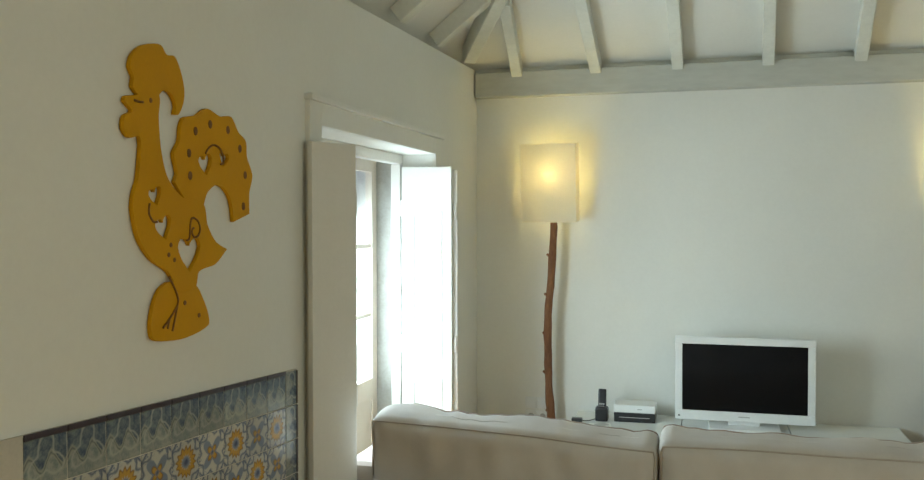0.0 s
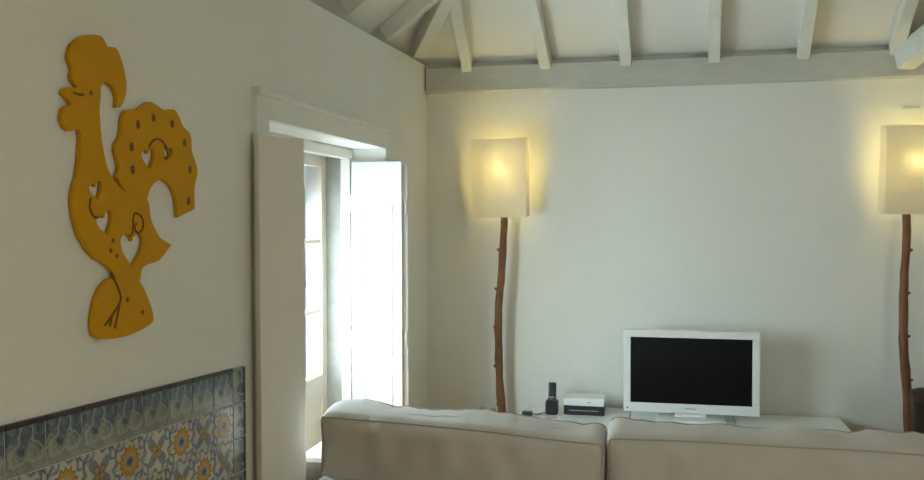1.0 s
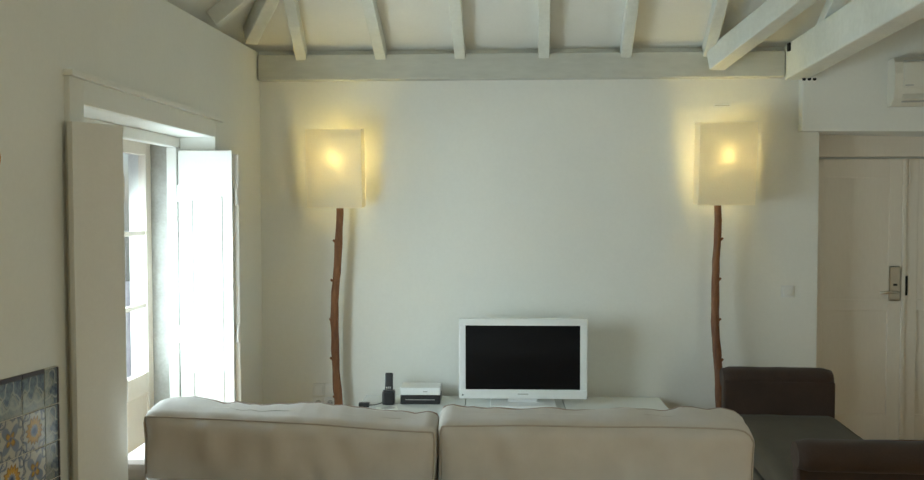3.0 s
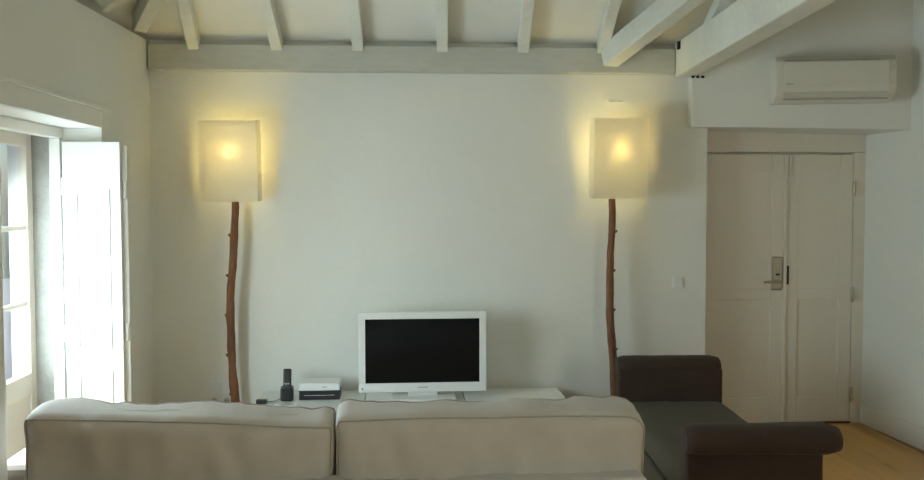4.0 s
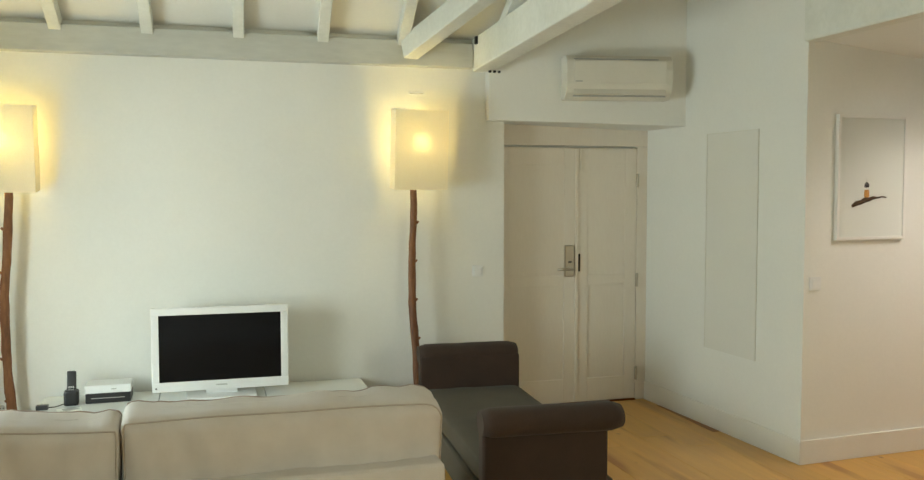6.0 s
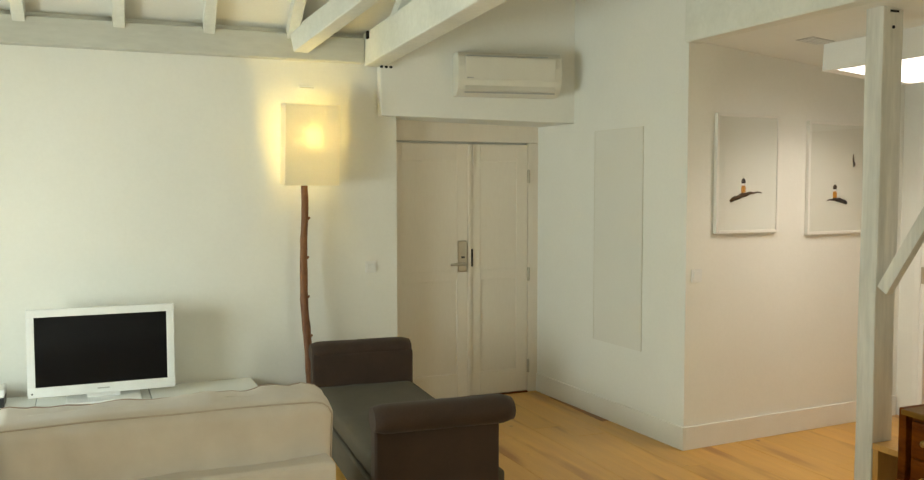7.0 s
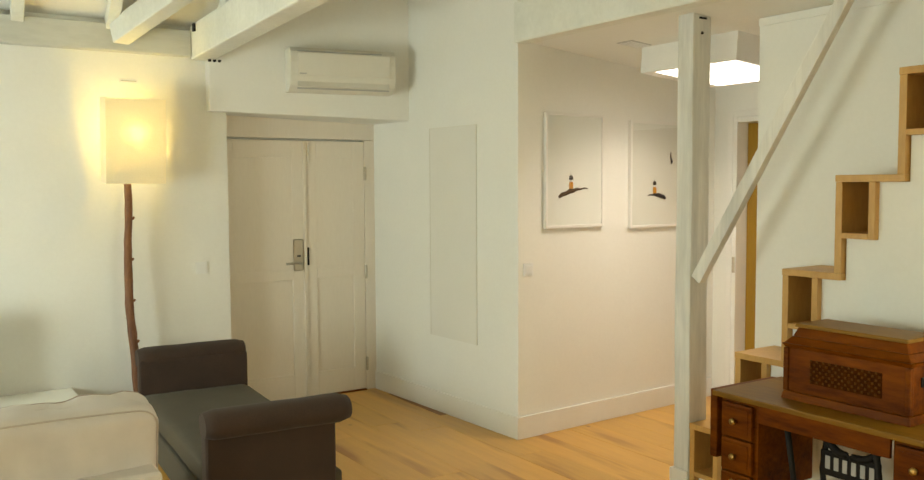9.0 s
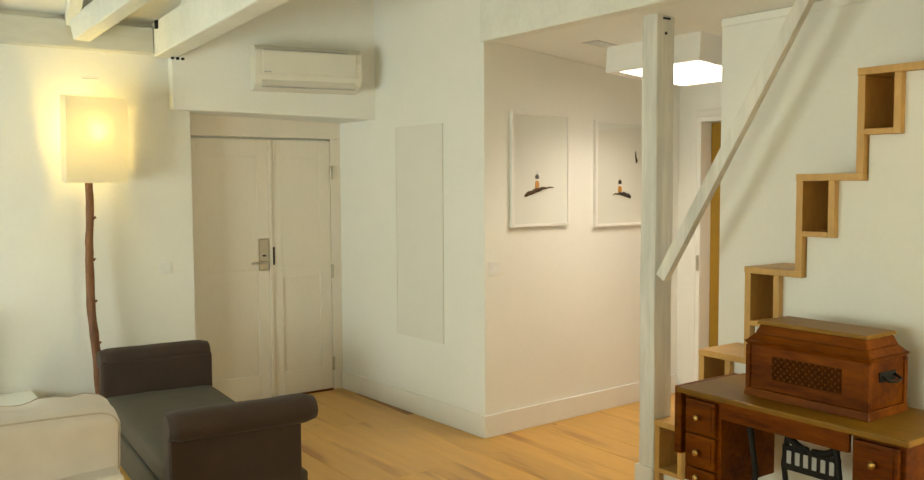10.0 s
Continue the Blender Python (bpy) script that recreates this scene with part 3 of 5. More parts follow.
# ---- skirting ----
bm = box(-0.017, -0.001, CORNER[1] - 0.016, 6.66, 0, 0.15, 0.003)
for v in bm.verts:
    v.co.x += CORNER[0] - LEAN_A * (v.co.y - CORNER[1])
structure("baseboard_alcove", bm, WHITE_PAINT, "white painted skirting board", "baseboard")
bm = box(CORNER[0] - 0.0005, 5.60, CORNER[1] - 0.017, CORNER[1] - 0.001, 0, 0.15, 0.003)
for v in bm.verts:
    v.co.y += (v.co.x - CORNER[0]) * LEAN_P
structure("baseboard_prints", bm, WHITE_PAINT, "white painted skirting board under the prints", "baseboard")
structure("baseboard_north", box(WEST, 2.23, NORTH - 0.016, NORTH - 0.001, 0, 0.13, 0.003), WHITE_PAINT, "white painted skirting board", "baseboard")


# ---- windows ----
def balcony_window(name, y0, y1, label):
    w = tagged(new(name), label, "window", kind="structure")
    w.matrix_world = pose(0, y0, 0)
    wide = y1 - y0
    x = WEST - 0.40
    bm = bmesh.new()
    bx(bm, WEST - 0.25, WEST - 0.19, 0.001, 0.06, 0, SILL_HEAD - 0.061)
    bx(bm, WEST - 0.25, WEST - 0.19, wide - 0.06, wide - 0.001, 0, SILL_HEAD - 0.061)
    bx(bm, WEST - 0.25, WEST - 0.19, 0.001, wide - 0.001, SILL_HEAD - 0.06, SILL_HEAD - 0.001)
    part("window_frame", softened(bm, 0.006), WHITE_PAINT, w)
    bm = bmesh.new()
    bx(bm, WEST - 0.37, WEST - 0.252, 0.001, 0.03, 0, SILL_HEAD - 0.001)
    bx(bm, WEST - 0.37, WEST - 0.252, wide - 0.03, wide - 0.001, 0, SILL_HEAD - 0.001)
    part("stone_jamb", bm, STONE, w, "grey weathered stone jambs")
    for k in (0, 1):
        a, b = (0.004, wide / 2 - 0.003) if k == 0 else (wide / 2 + 0.003, wide - 0.004)
        bm = bmesh.new()
        bx(bm, x, x + 0.045, a, a + 0.10, 0.02, SILL_HEAD - 0.01)
        bx(bm, x, x + 0.045, b - 0.10, b, 0.02, SILL_HEAD - 0.01)
        bx(bm, x, x + 0.045, a + 0.10, b - 0.10, SILL_HEAD - 0.11, SILL_HEAD - 0.01)
        bx(bm, x, x + 0.045, a + 0.10, b - 0.10, 0.62, 0.74)
        bx(bm, x, x + 0.045, a + 0.10, b - 0.10, 0.02, 0.16)
        for z in (1.13, 1.55):
            bx(bm, x + 0.008, x + 0.037, a + 0.10, b - 0.10, z - 0.013, z + 0.013)
        leaf = part("door_leaf", softened(bm, 0.004), CREAM_PAINT, w, "cream painted glazed leaf")
        part("lower_panel", box(x + 0.012, x + 0.032, a + 0.095, b - 0.095, 0.155, 0.625, 0.004), CREAM_PAINT, leaf)
        for z0, z1 in ((0.735, 1.12), (1.14, 1.54), (1.56, SILL_HEAD - 0.105)):
            pane = part("pane", box(x + 0.019, x + 0.024, a + 0.095, b - 0.095, z0, z1, 0), GLASS, leaf, "clear glass pane")
            pane.visible_shadow = False
    # moulded surround on the room side
    bm = bmesh.new()
    bx(bm, WEST - 0.002, WEST + 0.022, -0.12, -0.001, 0, SILL_HEAD + 0.10)
    bx(bm, WEST - 0.002, WEST + 0.022, wide + 0.001, wide + 0.12, 0, SILL_HEAD + 0.10)
    bx(bm, WEST - 0.002, WEST + 0.0215, -0.001, wide + 0.001, SILL_HEAD + 0.001, SILL_HEAD + 0.0995)
    bx(bm, WEST - 0.002, WEST + 0.04, -0.13, wide + 0.13, SILL_HEAD + 0.10, SILL_HEAD + 0.125)
    part("surround", softened(bm, 0.004), PLASTER, w, "white moulded window surround")
    return w


balcony_window("window_1", *WIN, "tall cream glazed balcony doors in a deep white reveal")
balcony_window("window_2", *WIN2, "tall cream glazed balcony doors nearer along the wall")


def shutter(m, wide, tall, label, panels=True):
    """An inner shutter, hinged on its local z axis, reaching along local +x."""
    s = thing("window_shutter", label, "shutter", m, "window shutters")
    leaf = part("leaf", box(0, wide, -0.016, 0.016, 0.02, tall, 0.004), WHITE_PAINT, s)
    for z0, z1 in ((0.12, 0.75), (0.85, tall - 0.27)) if panels else ():
        for side in (-1, 1):
            bm = bmesh.new()
            y0, y1 = sorted((side * 0.0165, side * 0.024))
            for a, b, c, d in ((0.06, wide - 0.06, z0, z0 + 0.02), (0.06, wide - 0.06, z1 - 0.02, z1), (0.06, 0.08, z0 + 0.02, z1 - 0.02), (wide - 0.08, wide - 0.06, z0 + 0.02, z1 - 0.02)):
                bx(bm, a, b, y0, y1, c, d)
            part("moulding", bm, WHITE_PAINT, leaf)
    for z in (0.25, 0.95, tall - 0.25):
        part("hinge", lathe(((0.011, z - 0.05), (0.013, z - 0.045), (0.013, z + 0.045), (0.011, z + 0.05)), None, 12), WHITE_PAINT, s)
    return s


shutter(pose(WEST - 0.18, WIN[0] + 0.03, 0, 0, 0, 0), 0.33, 2.03, "white panelled shutter lying along the reveal")
shutter(pose(WEST + 0.155, WIN[0] + 0.03, 0, 0, 0, -119), 0.23, 2.03, "plain white shutter leaf folded back to the wall", False)
shutter(pose(WEST - 0.18, WIN[1] - 0.045, 0, 0, 0, 1), 0.315, 2.03, "white panelled shutter catching the daylight")
shutter(pose(WEST + 0.145, WIN[1] - 0.012, 0, 0, 0, 112), 0.255, 2.01, "white folding leaf behind the sunlit shutter")
shutter(pose(WEST - 0.18, WIN2[1] - 0.045, 0, 0, 0, 1), 0.30, 2.03, "white panelled shutter of the nearer window")


# ---- entrance door ----
def entrance():
    d = tagged(new("door_1"), "cream double entrance door with a steel lock plate", "door", kind="structure")
    y = NORTH + 0.19
    d.matrix_world = pose(2.235, y, 0)
    seam = 2.905 - 2.235
    right = 3.43 - 2.235
    bm = bmesh.new()
    bx(bm, right + 0.004, ALCOVE - 2.237, 0.0, 0.048, 0.0, 2.05)
    bx(bm, 0.002, ALCOVE - 2.237, 0.0, 0.048, 2.052, 2.24)
    part("door_frame", softened(bm, 0.003), CREAM_PAINT, d)
    for a, b, name in ((0.006, seam - 0.002, "wide leaf"), (seam + 0.002, right, "narrow leaf")):
        bm = bmesh.new()
        bx(bm, a, a + 0.10, 0.0, 0.04, 0.012, 2.035)
        bx(bm, b - 0.10, b, 0.0, 0.04, 0.012, 2.035)
        for z0, z1 in ((0.012, 0.20), (0.95, 1.03), (1.90, 2.035)):
            bx(bm, a + 0.10, b - 0.10, 0.0, 0.04, z0, z1)
        leaf = part("door_leaf", softened(bm, 0.003), CREAM_PAINT, d)
        for z0, z1 in ((0.195, 0.955), (1.025, 1.905)):
            part("door_panel", box(a + 0.095, b - 0.095, 0.012 if z0 < 1 else 0.003, 0.034, z0, z1, 0.002), CREAM_PAINT, leaf)
    part("astragal", box(seam - 0.012, seam + 0.016, -0.012, -0.001, 0.02, 2.03, 0.004), CREAM_PAINT, d)
    part("threshold", box(0.004, right, -0.02, 0.04, 0.0, 0.01, 0.002), MAHOGANY, d, "dark wooden threshold")
    for x in (0.008, right + 0.004):
        for z in (0.22, 0.98, 1.78):
            part("hinge", lathe(((0.009, z - 0.055), (0.011, z - 0.05), (0.011, z + 0.05), (0.009, z + 0.055)), pose(x, -0.012, 0), 12), STEEL, d, "steel butt hinge")
    plate = part("lock_plate", box(seam - 0.10, seam - 0.02, -0.02, -0.001, 1.02, 1.27, 0.012), STEEL, d, "brushed steel lock plate")
    part("lever", joined(tube([(seam - 0.06, -0.02, 1.085), (seam - 0.06, -0.07, 1.085)], [0.012, 0.012]), tube([(seam - 0.055, -0.066, 1.085), (seam - 0.105, -0.068, 1.087), (seam - 0.18, -0.062, 1.083)], [0.011, 0.011, 0.009])), STEEL, plate)
    part("card_slot", box(seam - 0.075, seam - 0.045, -0.024, -0.0205, 1.13, 1.145, 0.001), BLACK_PLASTIC, plate)
    part("strike", box(seam + 0.018, seam + 0.034, -0.008, -0.001, 1.06, 1.20, 0.002), IRON, d)
    part("bolt", box(seam + 0.03, seam + 0.042, -0.012, -0.001, 1.86, 2.03, 0.002), CREAM_PAINT, d)


entrance()


def hallway_door():
    d = tagged(new("door_2"), "closed ochre door in a white frame at the hallway's end", "door", kind="structure")
    d.matrix_world = pose(5.62, 0, 0)
    bm = bmesh.new()
    bx(bm, -0.018, 0.139, 4.70, 4.738, 0, 2.188)
    bx(bm, -0.02, -0.001, 4.7385, 4.79, 0, 2.24)
    bx(bm, -0.018, 0.139, 3.802, 3.84, 0, 2.188)
    bx(bm, -0.018, 0.139, 3.8405, 4.6995, 2.15, 2.188)
    bx(bm, -0.02, -0.001, 3.80, 4.738, 2.1885, 2.24)
    part("door_frame", softened(bm, 0.004), WHITE_PAINT, d)
    part("door_leaf", box(0.10, 0.138, 3.845, 4.695, 0.008, 2.146, 0.003), OCHRE, d, "ochre yellow door leaf")
    part("strike_plate", box(-0.024, -0.0185, 4.705, 4.73, 1.0, 1.12, 0.001), STEEL, d)


hallway_door()


# ---- wall ornament and tiles ----
def ornament():
    """Cut-out bird figure of lacquered board, drawn as closed smooth outlines in the wall's plane."""
    crest = ((2.464, 2.07), (2.43, 2.09), (2.434, 2.119), (2.417, 2.148), (2.432, 2.185), (2.484, 2.22), (2.568, 2.236), (2.599, 2.212), (2.644, 2.213), (2.677, 2.169),
             (2.694, 2.121), (2.689, 2.078), (2.662, 2.038), (2.642, 2.036), (2.649, 2.065), (2.623, 2.096), (2.585, 2.103), (2.56, 2.087), (2.551, 2.071))
    body = ((2.554, 2.086), (2.553, 2.016), (2.564, 1.921), (2.594, 1.841), (2.651, 1.791), (2.705, 1.769), (2.805, 1.755), (2.826, 1.69), (2.878, 1.632), (2.949, 1.605),
            (2.877, 1.558), (2.772, 1.537), (2.75, 1.488), (2.654, 1.48), (2.628, 1.516), (2.598, 1.546), (2.51, 1.589), (2.452, 1.649), (2.425, 1.727), (2.429, 1.777),
            (2.449, 1.82), (2.461, 1.885), (2.46, 1.949), (2.411, 1.943), (2.384, 1.966), (2.39, 2.001), (2.424, 2.017), (2.421, 2.026), (2.391, 2.045), (2.396, 2.058), (2.441, 2.067), (2.464, 2.073))
    tail = ((2.705, 1.767), (2.639, 1.825), (2.655, 1.852), (2.636, 1.912), (2.667, 1.953), (2.675, 1.999), (2.695, 2.029), (2.765, 2.044), (2.831, 2.074), (2.915, 2.057),
            (2.988, 2.064), (3.038, 2.015), (3.089, 1.989), (3.097, 1.932), (3.136, 1.868), (3.113, 1.805), (3.112, 1.729), (3.0, 1.7), (2.992, 1.75), (2.976, 1.784),
            (2.936, 1.816), (2.881, 1.824), (2.827, 1.796), (2.802, 1.751))
    base = ((2.602, 1.512), (2.75, 1.494), (2.8, 1.44), (2.829, 1.388), (2.829, 1.356), (2.699, 1.331), (2.593, 1.333), (2.518, 1.348), (2.507, 1.392), (2.526, 1.456), (2.557, 1.494))
    dots = ((2.757, 1.994), (2.847, 2.025), (2.963, 2.017), (2.718, 1.92), (3.045, 1.959), (3.082, 1.867), (2.723, 1.848), (3.068, 1.755), (2.612, 1.628), (2.6, 1.598), (2.631, 1.581), (2.513, 2.062), (2.687, 1.442), (2.77, 1.394))

    def heart(cy, cz, s, turn=0.0):
        out = []
        for k in range(16):
            a = 2 * math.pi * k / 16
            p = (s * math.sin(a) ** 3, s * (0.81 * math.cos(a) - 0.31 * math.cos(2 * a) - 0.12 * math.cos(3 * a)))
            out.append((cy + p[0] * math.cos(turn) - p[1] * math.sin(turn), cz + p[0] * math.sin(turn) + p[1] * math.cos(turn)))
        return out

    def cut(outline, holes, thick, sharp):
        cu = bpy.data.curves.new("outline", "CURVE")
        cu.dimensions, cu.fill_mode, cu.extrude, cu.bevel_depth, cu.bevel_resolution = "2D", "BOTH", thick / 2 - 0.0015, 0.0015, 1
        cu.resolution_u = 5
        for pts in (outline, *holes):
            sp = cu.splines.new("BEZIER")
            sp.bezier_points.add(len(pts) - 1)
            sp.use_cyclic_u = True
            n = len(pts)
            for i, p in enumerate(pts):
                b = sp.bezier_points[i]
                q0, q1 = Vector(pts[i - 1]), Vector(pts[(i + 1) % n])
                here = Vector(p)
                t = (q1 - q0).normalized() * 0.28
                b.co = (*p, 0)
                b.handle_left_type = b.handle_right_type = "FREE"
                corner = (here - q0).normalized().dot((q1 - here).normalized()) < sharp
                k = 0.0 if corner else 1.0
                b.handle_left = (*(here - t * (here - q0).length * k), 0)
                b.handle_right = (*(here + t * (q1 - here).length * k), 0)
        ob = bpy.data.objects.new("outline", cu)
        scene.collection.objects.link(ob)
        me = bpy.data.meshes.new_from_object(ob.evaluated_get(bpy.context.evaluated_depsgraph_get()))
        bpy.data.objects.remove(ob)
        b = bmesh.new()
        b.from_mesh(me)
        bpy.data.meshes.remove(me)
        # outline plane (y, z) onto the wall, facing into the room
        b.transform(Matrix(((0, 0, 1, WEST + 0.003 + thick / 2), (0.98, 0, 0, 0.066), (0, 1, 0, 0), (0, 0, 0, 1))))
        return b

    bm = joined(cut(body, (heart(2.717, 1.602, 0.066), heart(2.576, 1.685, 0.044, 0.3), heart(2.534, 1.78, 0.034, 0.3)), 0.015, -0.2),
                cut(tail, (heart(2.818, 1.893, 0.042, 0.2), heart(2.937, 1.917, 0.032, -0.2)), 0.0147, 0.45),
                cut(crest, (), 0.0149, 0.0), cut(base, (), 0.0144, 0.0))
    bmesh.ops.recalc_face_normals(bm, faces=bm.faces)
    count = len(bm.faces)
    front = WEST + 0.003 + 0.015
    def flow(pts, steps=5):
        """A smooth line through the points."""
        out = []
        for i in range(len(pts) - 1):
            p0, p1, p2, p3 = (Vector(pts[max(0, min(len(pts) - 1, i + k))]) for k in (-1, 0, 1, 2))
            for q in range(steps):
                u = q / steps
                out.append(0.5 * (2 * p1 + (p2 - p0) * u + (2 * p0 - 5 * p1 + 4 * p2 - p3) * u * u + (3 * p1 - p0 - 3 * p2 + p3) * u ** 3))
        return out + [Vector(pts[-1])]

    curl = [(2.745 + (0.008 + 0.0052 * k) * math.cos(0.9 * k + 2.0), 1.672 + (0.008 + 0.0046 * k) * math.sin(0.9 * k + 2.0)) for k in range(8)]
    curl += [(2.715, 1.650), (2.700, 1.640)]
    extra = [lathe(((0.013, 0.0), (0.012, 0.0025)), Matrix.Translation((front - 0.001, 0.98 * y + 0.066, z)) @ Matrix.Rotation(radians(90), 4, "Y") @ Matrix.Diagonal((1.15, 0.9, 1, 1)), 12) for y, z in dots[:8]]
    extra += [lathe(((0.008, 0.0), (0.007, 0.0022)), pose(front - 0.0005, 0.98 * y + 0.066, z, 0, 90, 0), 10) for y, z in dots[8:]]
    f = front + 0.0005
    for pts in (((2.43, 2.052), (2.455, 2.05), (2.475, 2.052)), ((2.60, 1.53), (2.64, 1.475), (2.645, 1.44), (2.60, 1.40), (2.565, 1.375)), ((2.645, 1.44), (2.63, 1.40), (2.615, 1.36)),
                ((2.60, 1.40), (2.59, 1.37)), ((2.502, 1.755), (2.498, 1.725), (2.52, 1.70), (2.54, 1.70)), ((2.815, 1.925), (2.835, 1.945), (2.865, 1.957), (2.90, 1.952), (2.925, 1.93), (2.93, 1.905), (2.91, 1.895)),
                curl):
        extra.append(tube([(f, 0.98 * y + 0.066, z) for y, z in flow(pts)], [0.0038] * (5 * len(pts) - 4), 6))
    out = joined(bm, *extra)
    out.faces.ensure_lookup_table()
    for i, face in enumerate(out.faces):
        face.material_index = 1 if i >= count else 0
    ob = new("wall_ornament", finish("wall_ornament", out, (YELLOW, YELLOW_MARK)))
    tagged(ob, "mustard yellow cut-out bird ornament with heart-shaped holes", "wall ornament")


ornament()


def dado():
    """Panel of old painted tiles, one object a tile, following the slight fall of the wall."""
    tw, th, gap = 0.155, 0.14, 0.004
    y1, top, fall = 3.505, 1.098, -0.052
    panel = tagged(new("tile_panel", finish("tile_panel", box(WEST - 0.002, WEST + 0.0098, 1.885, y1 + 0.004, 0.0, 1.10, 0), GROUT)), "old blue and ochre painted tile panel on the wall", "tiles", kind="structure")
    for v in panel.data.vertices:
        if v.co.z > 0.5:
            v.co.z = top + (v.co.y - y1) * fall + 0.002
    meshes, strip = {}, []
    for kind, mat, wide in (("border", TILE_BORDER, tw), ("flower", TILE_FLOWER, tw), ("small", TILE_SMALL, tw), ("side", TILE_SIDE, 0.10)):
        b = box(0, 0.008, -wide / 2 + gap / 2, wide / 2 - gap / 2, -th / 2 + gap / 2, th / 2 - gap / 2, 0.0015, None, 1)
        for v in b.verts:
            v.co.z += v.co.y * fall
        meshes[kind] = finish("tile", b, mat)
    for row in range(7):
        for col in range(-1, 10):
            if col == -1:
                y, kind = y1 - 0.05, "side"
            else:
                y = y1 - 0.10 - tw * (col + 0.5)
                kind = "border" if row == 0 else ("flower" if (row + col) % 2 else "small")
            if y - tw / 2 < 1.87:
                continue
            t = new("tile", meshes[kind])
            t.location = (WEST + 0.004 + random.uniform(0, 0.0012), y, top + (y - y1) * fall - th * (row + 0.5))
            t.parent = panel
            # narrow dark edging along the top and the window side
            if row == 0 and col >= 0:
                strip.append((y, top + (y - y1) * fall - 0.004, False))
            elif col == -1:
                strip.append((y1 - 0.004, top - th * (row + 0.5), True))
    b = box(0, 0.006, -tw / 2 + gap / 2, tw / 2 - gap / 2, -0.009, 0.007, 0.0015, None, 1)
    for v in b.verts:
        v.co.z += v.co.y * fall
    level = finish("edging", b, EDGING)
    upright = finish("edging", box(0, 0.006, -0.004, 0.006, -th / 2 + gap / 2, th / 2 - gap / 2, 0.0015, None, 1), EDGING)
    for y, z, stands in strip:
        e = new("edging", upright if stands else level)
        e.location = (WEST + 0.0095, y, z)
        e.parent = panel


dado()


# ---- lamps ----
def branch_lamp(name_label, x, y, foot, bend, shade_x, z0, z1, seed):
    """Floor lamp: a crooked branch with a flat boxed shade."""
    l = thing("floor_lamp", name_label, "floor lamp", pose(x, y, 0), "branch floor lamps")
    n = 26
    pts, rad = [], []
    for i in range(n):
        t = i / (n - 1)
        z = 0.02 + t * (z0 - 0.0)
        dx = foot * (1 - t) + bend * math.sin(t * math.pi * 2.3 + seed) * 0.55 + 0.012 * noise.noise(Vector((seed, t * 5, 0)))
        pts.append((dx, 0.02 * math.sin(t * 5 + seed), z))
        rad.append(0.031 - 0.007 * t + 0.005 * noise.noise(Vector((seed * 3, t * 14, 2))))
    pole = part("pole", tube(pts, rad, 14, 0.25), BARK, l, "reddish brown stripped branch")
    for i in (5, 9, 13, 17, 21):
        p = Vector(pts[i])
        side = 1 if (i + int(seed)) % 2 else -1
        part("knot", tube([p, p + Vector((side * 0.026, -0.01, 0.012)), p + Vector((side * 0.036, -0.012, 0.02))], [0.013, 0.010, 0.006], 8), BARK, pole)
    part("foot", lathe(((0.13, 0.0), (0.135, 0.006), (0.13, 0.016), (0.03, 0.022)), pose(pts[0][0], 0, 0), 28), IRON, l)
    sx = shade_x - x
    w, front, rear, t = 0.19, -0.055, 0.112, 0.003
    lean = pose(0, rear, z0, 5) @ pose(0, -rear, -z0)
    shade = part("shade", box(sx - w, sx + w, front, front + t, z0, z1, 0, lean), SHADE, l, "cream linen shade, lit")
    for a in (-w, w - t):
        part("shade_side", box(sx + a, sx + a + t, front + t + 0.0005, rear, z0, z1, 0, lean), SHADE, shade)
    part("shade_frame", box(sx - w + t, sx + w - t, -0.004, 0.004, z0 + 0.002, z0 + 0.008, 0, lean), WHITE_PLASTIC, shade)
    bz = z0 + 0.33
    part("socket", tube([(pts[-1][0], 0, z0 - 0.02), (sx, -0.033, bz - 0.05)], [0.010, 0.010]), WHITE_PLASTIC, l)
    part("bulb", lathe(((0.008, bz - 0.05), (0.010, bz - 0.03), (0.016, bz - 0.008), (0.016, bz + 0.008), (0.006, bz + 0.018)), pose(sx, -0.033, 0), 16), BULB, l, "glowing bulb")
    lamp("lamp_light", "POINT", pose(x + sx, y - 0.033, bz), LAMP_WATTS, WARM, radius=0.03)


LAMP_WATTS = 4.8
branch_lamp("crooked branch floor lamp with cream shade near the window", -1.102, 6.32, -0.02, 0.03, -1.112, 1.705, 2.246, 1.0)
branch_lamp("crooked branch floor lamp with cream shade by the entrance", 1.493, 6.32, 0.03, -0.02, 1.549, 1.72, 2.276, 4.0)


# ---- television side ----
def lowboard(x0, x1, group):
    c = thing("tv_cabinet", "low glossy white cabinet unit under the television", "cabinet", pose(x0, 5.68, 0), group)
    w, d, h = x1 - x0 - 0.003, 0.775, 0.36
    bm = bmesh.new()
    bx(bm, 0, w, 0.02, d, 0.05, h - 0.03)
    part("body", softened(bm, 0.003), LACQUER, c)
    part("top", box(0, w, 0.0, d, h - 0.028, h, 0.004), LACQUER, c)
    part("door", box(0.004, w - 0.004, 0.0, 0.018, 0.055, h - 0.034, 0.003), LACQUER, c)
    part("plinth", box(0.02, w - 0.02, 0.05, d - 0.02, 0, 0.05, 0.002), GREY_PLASTIC, c)


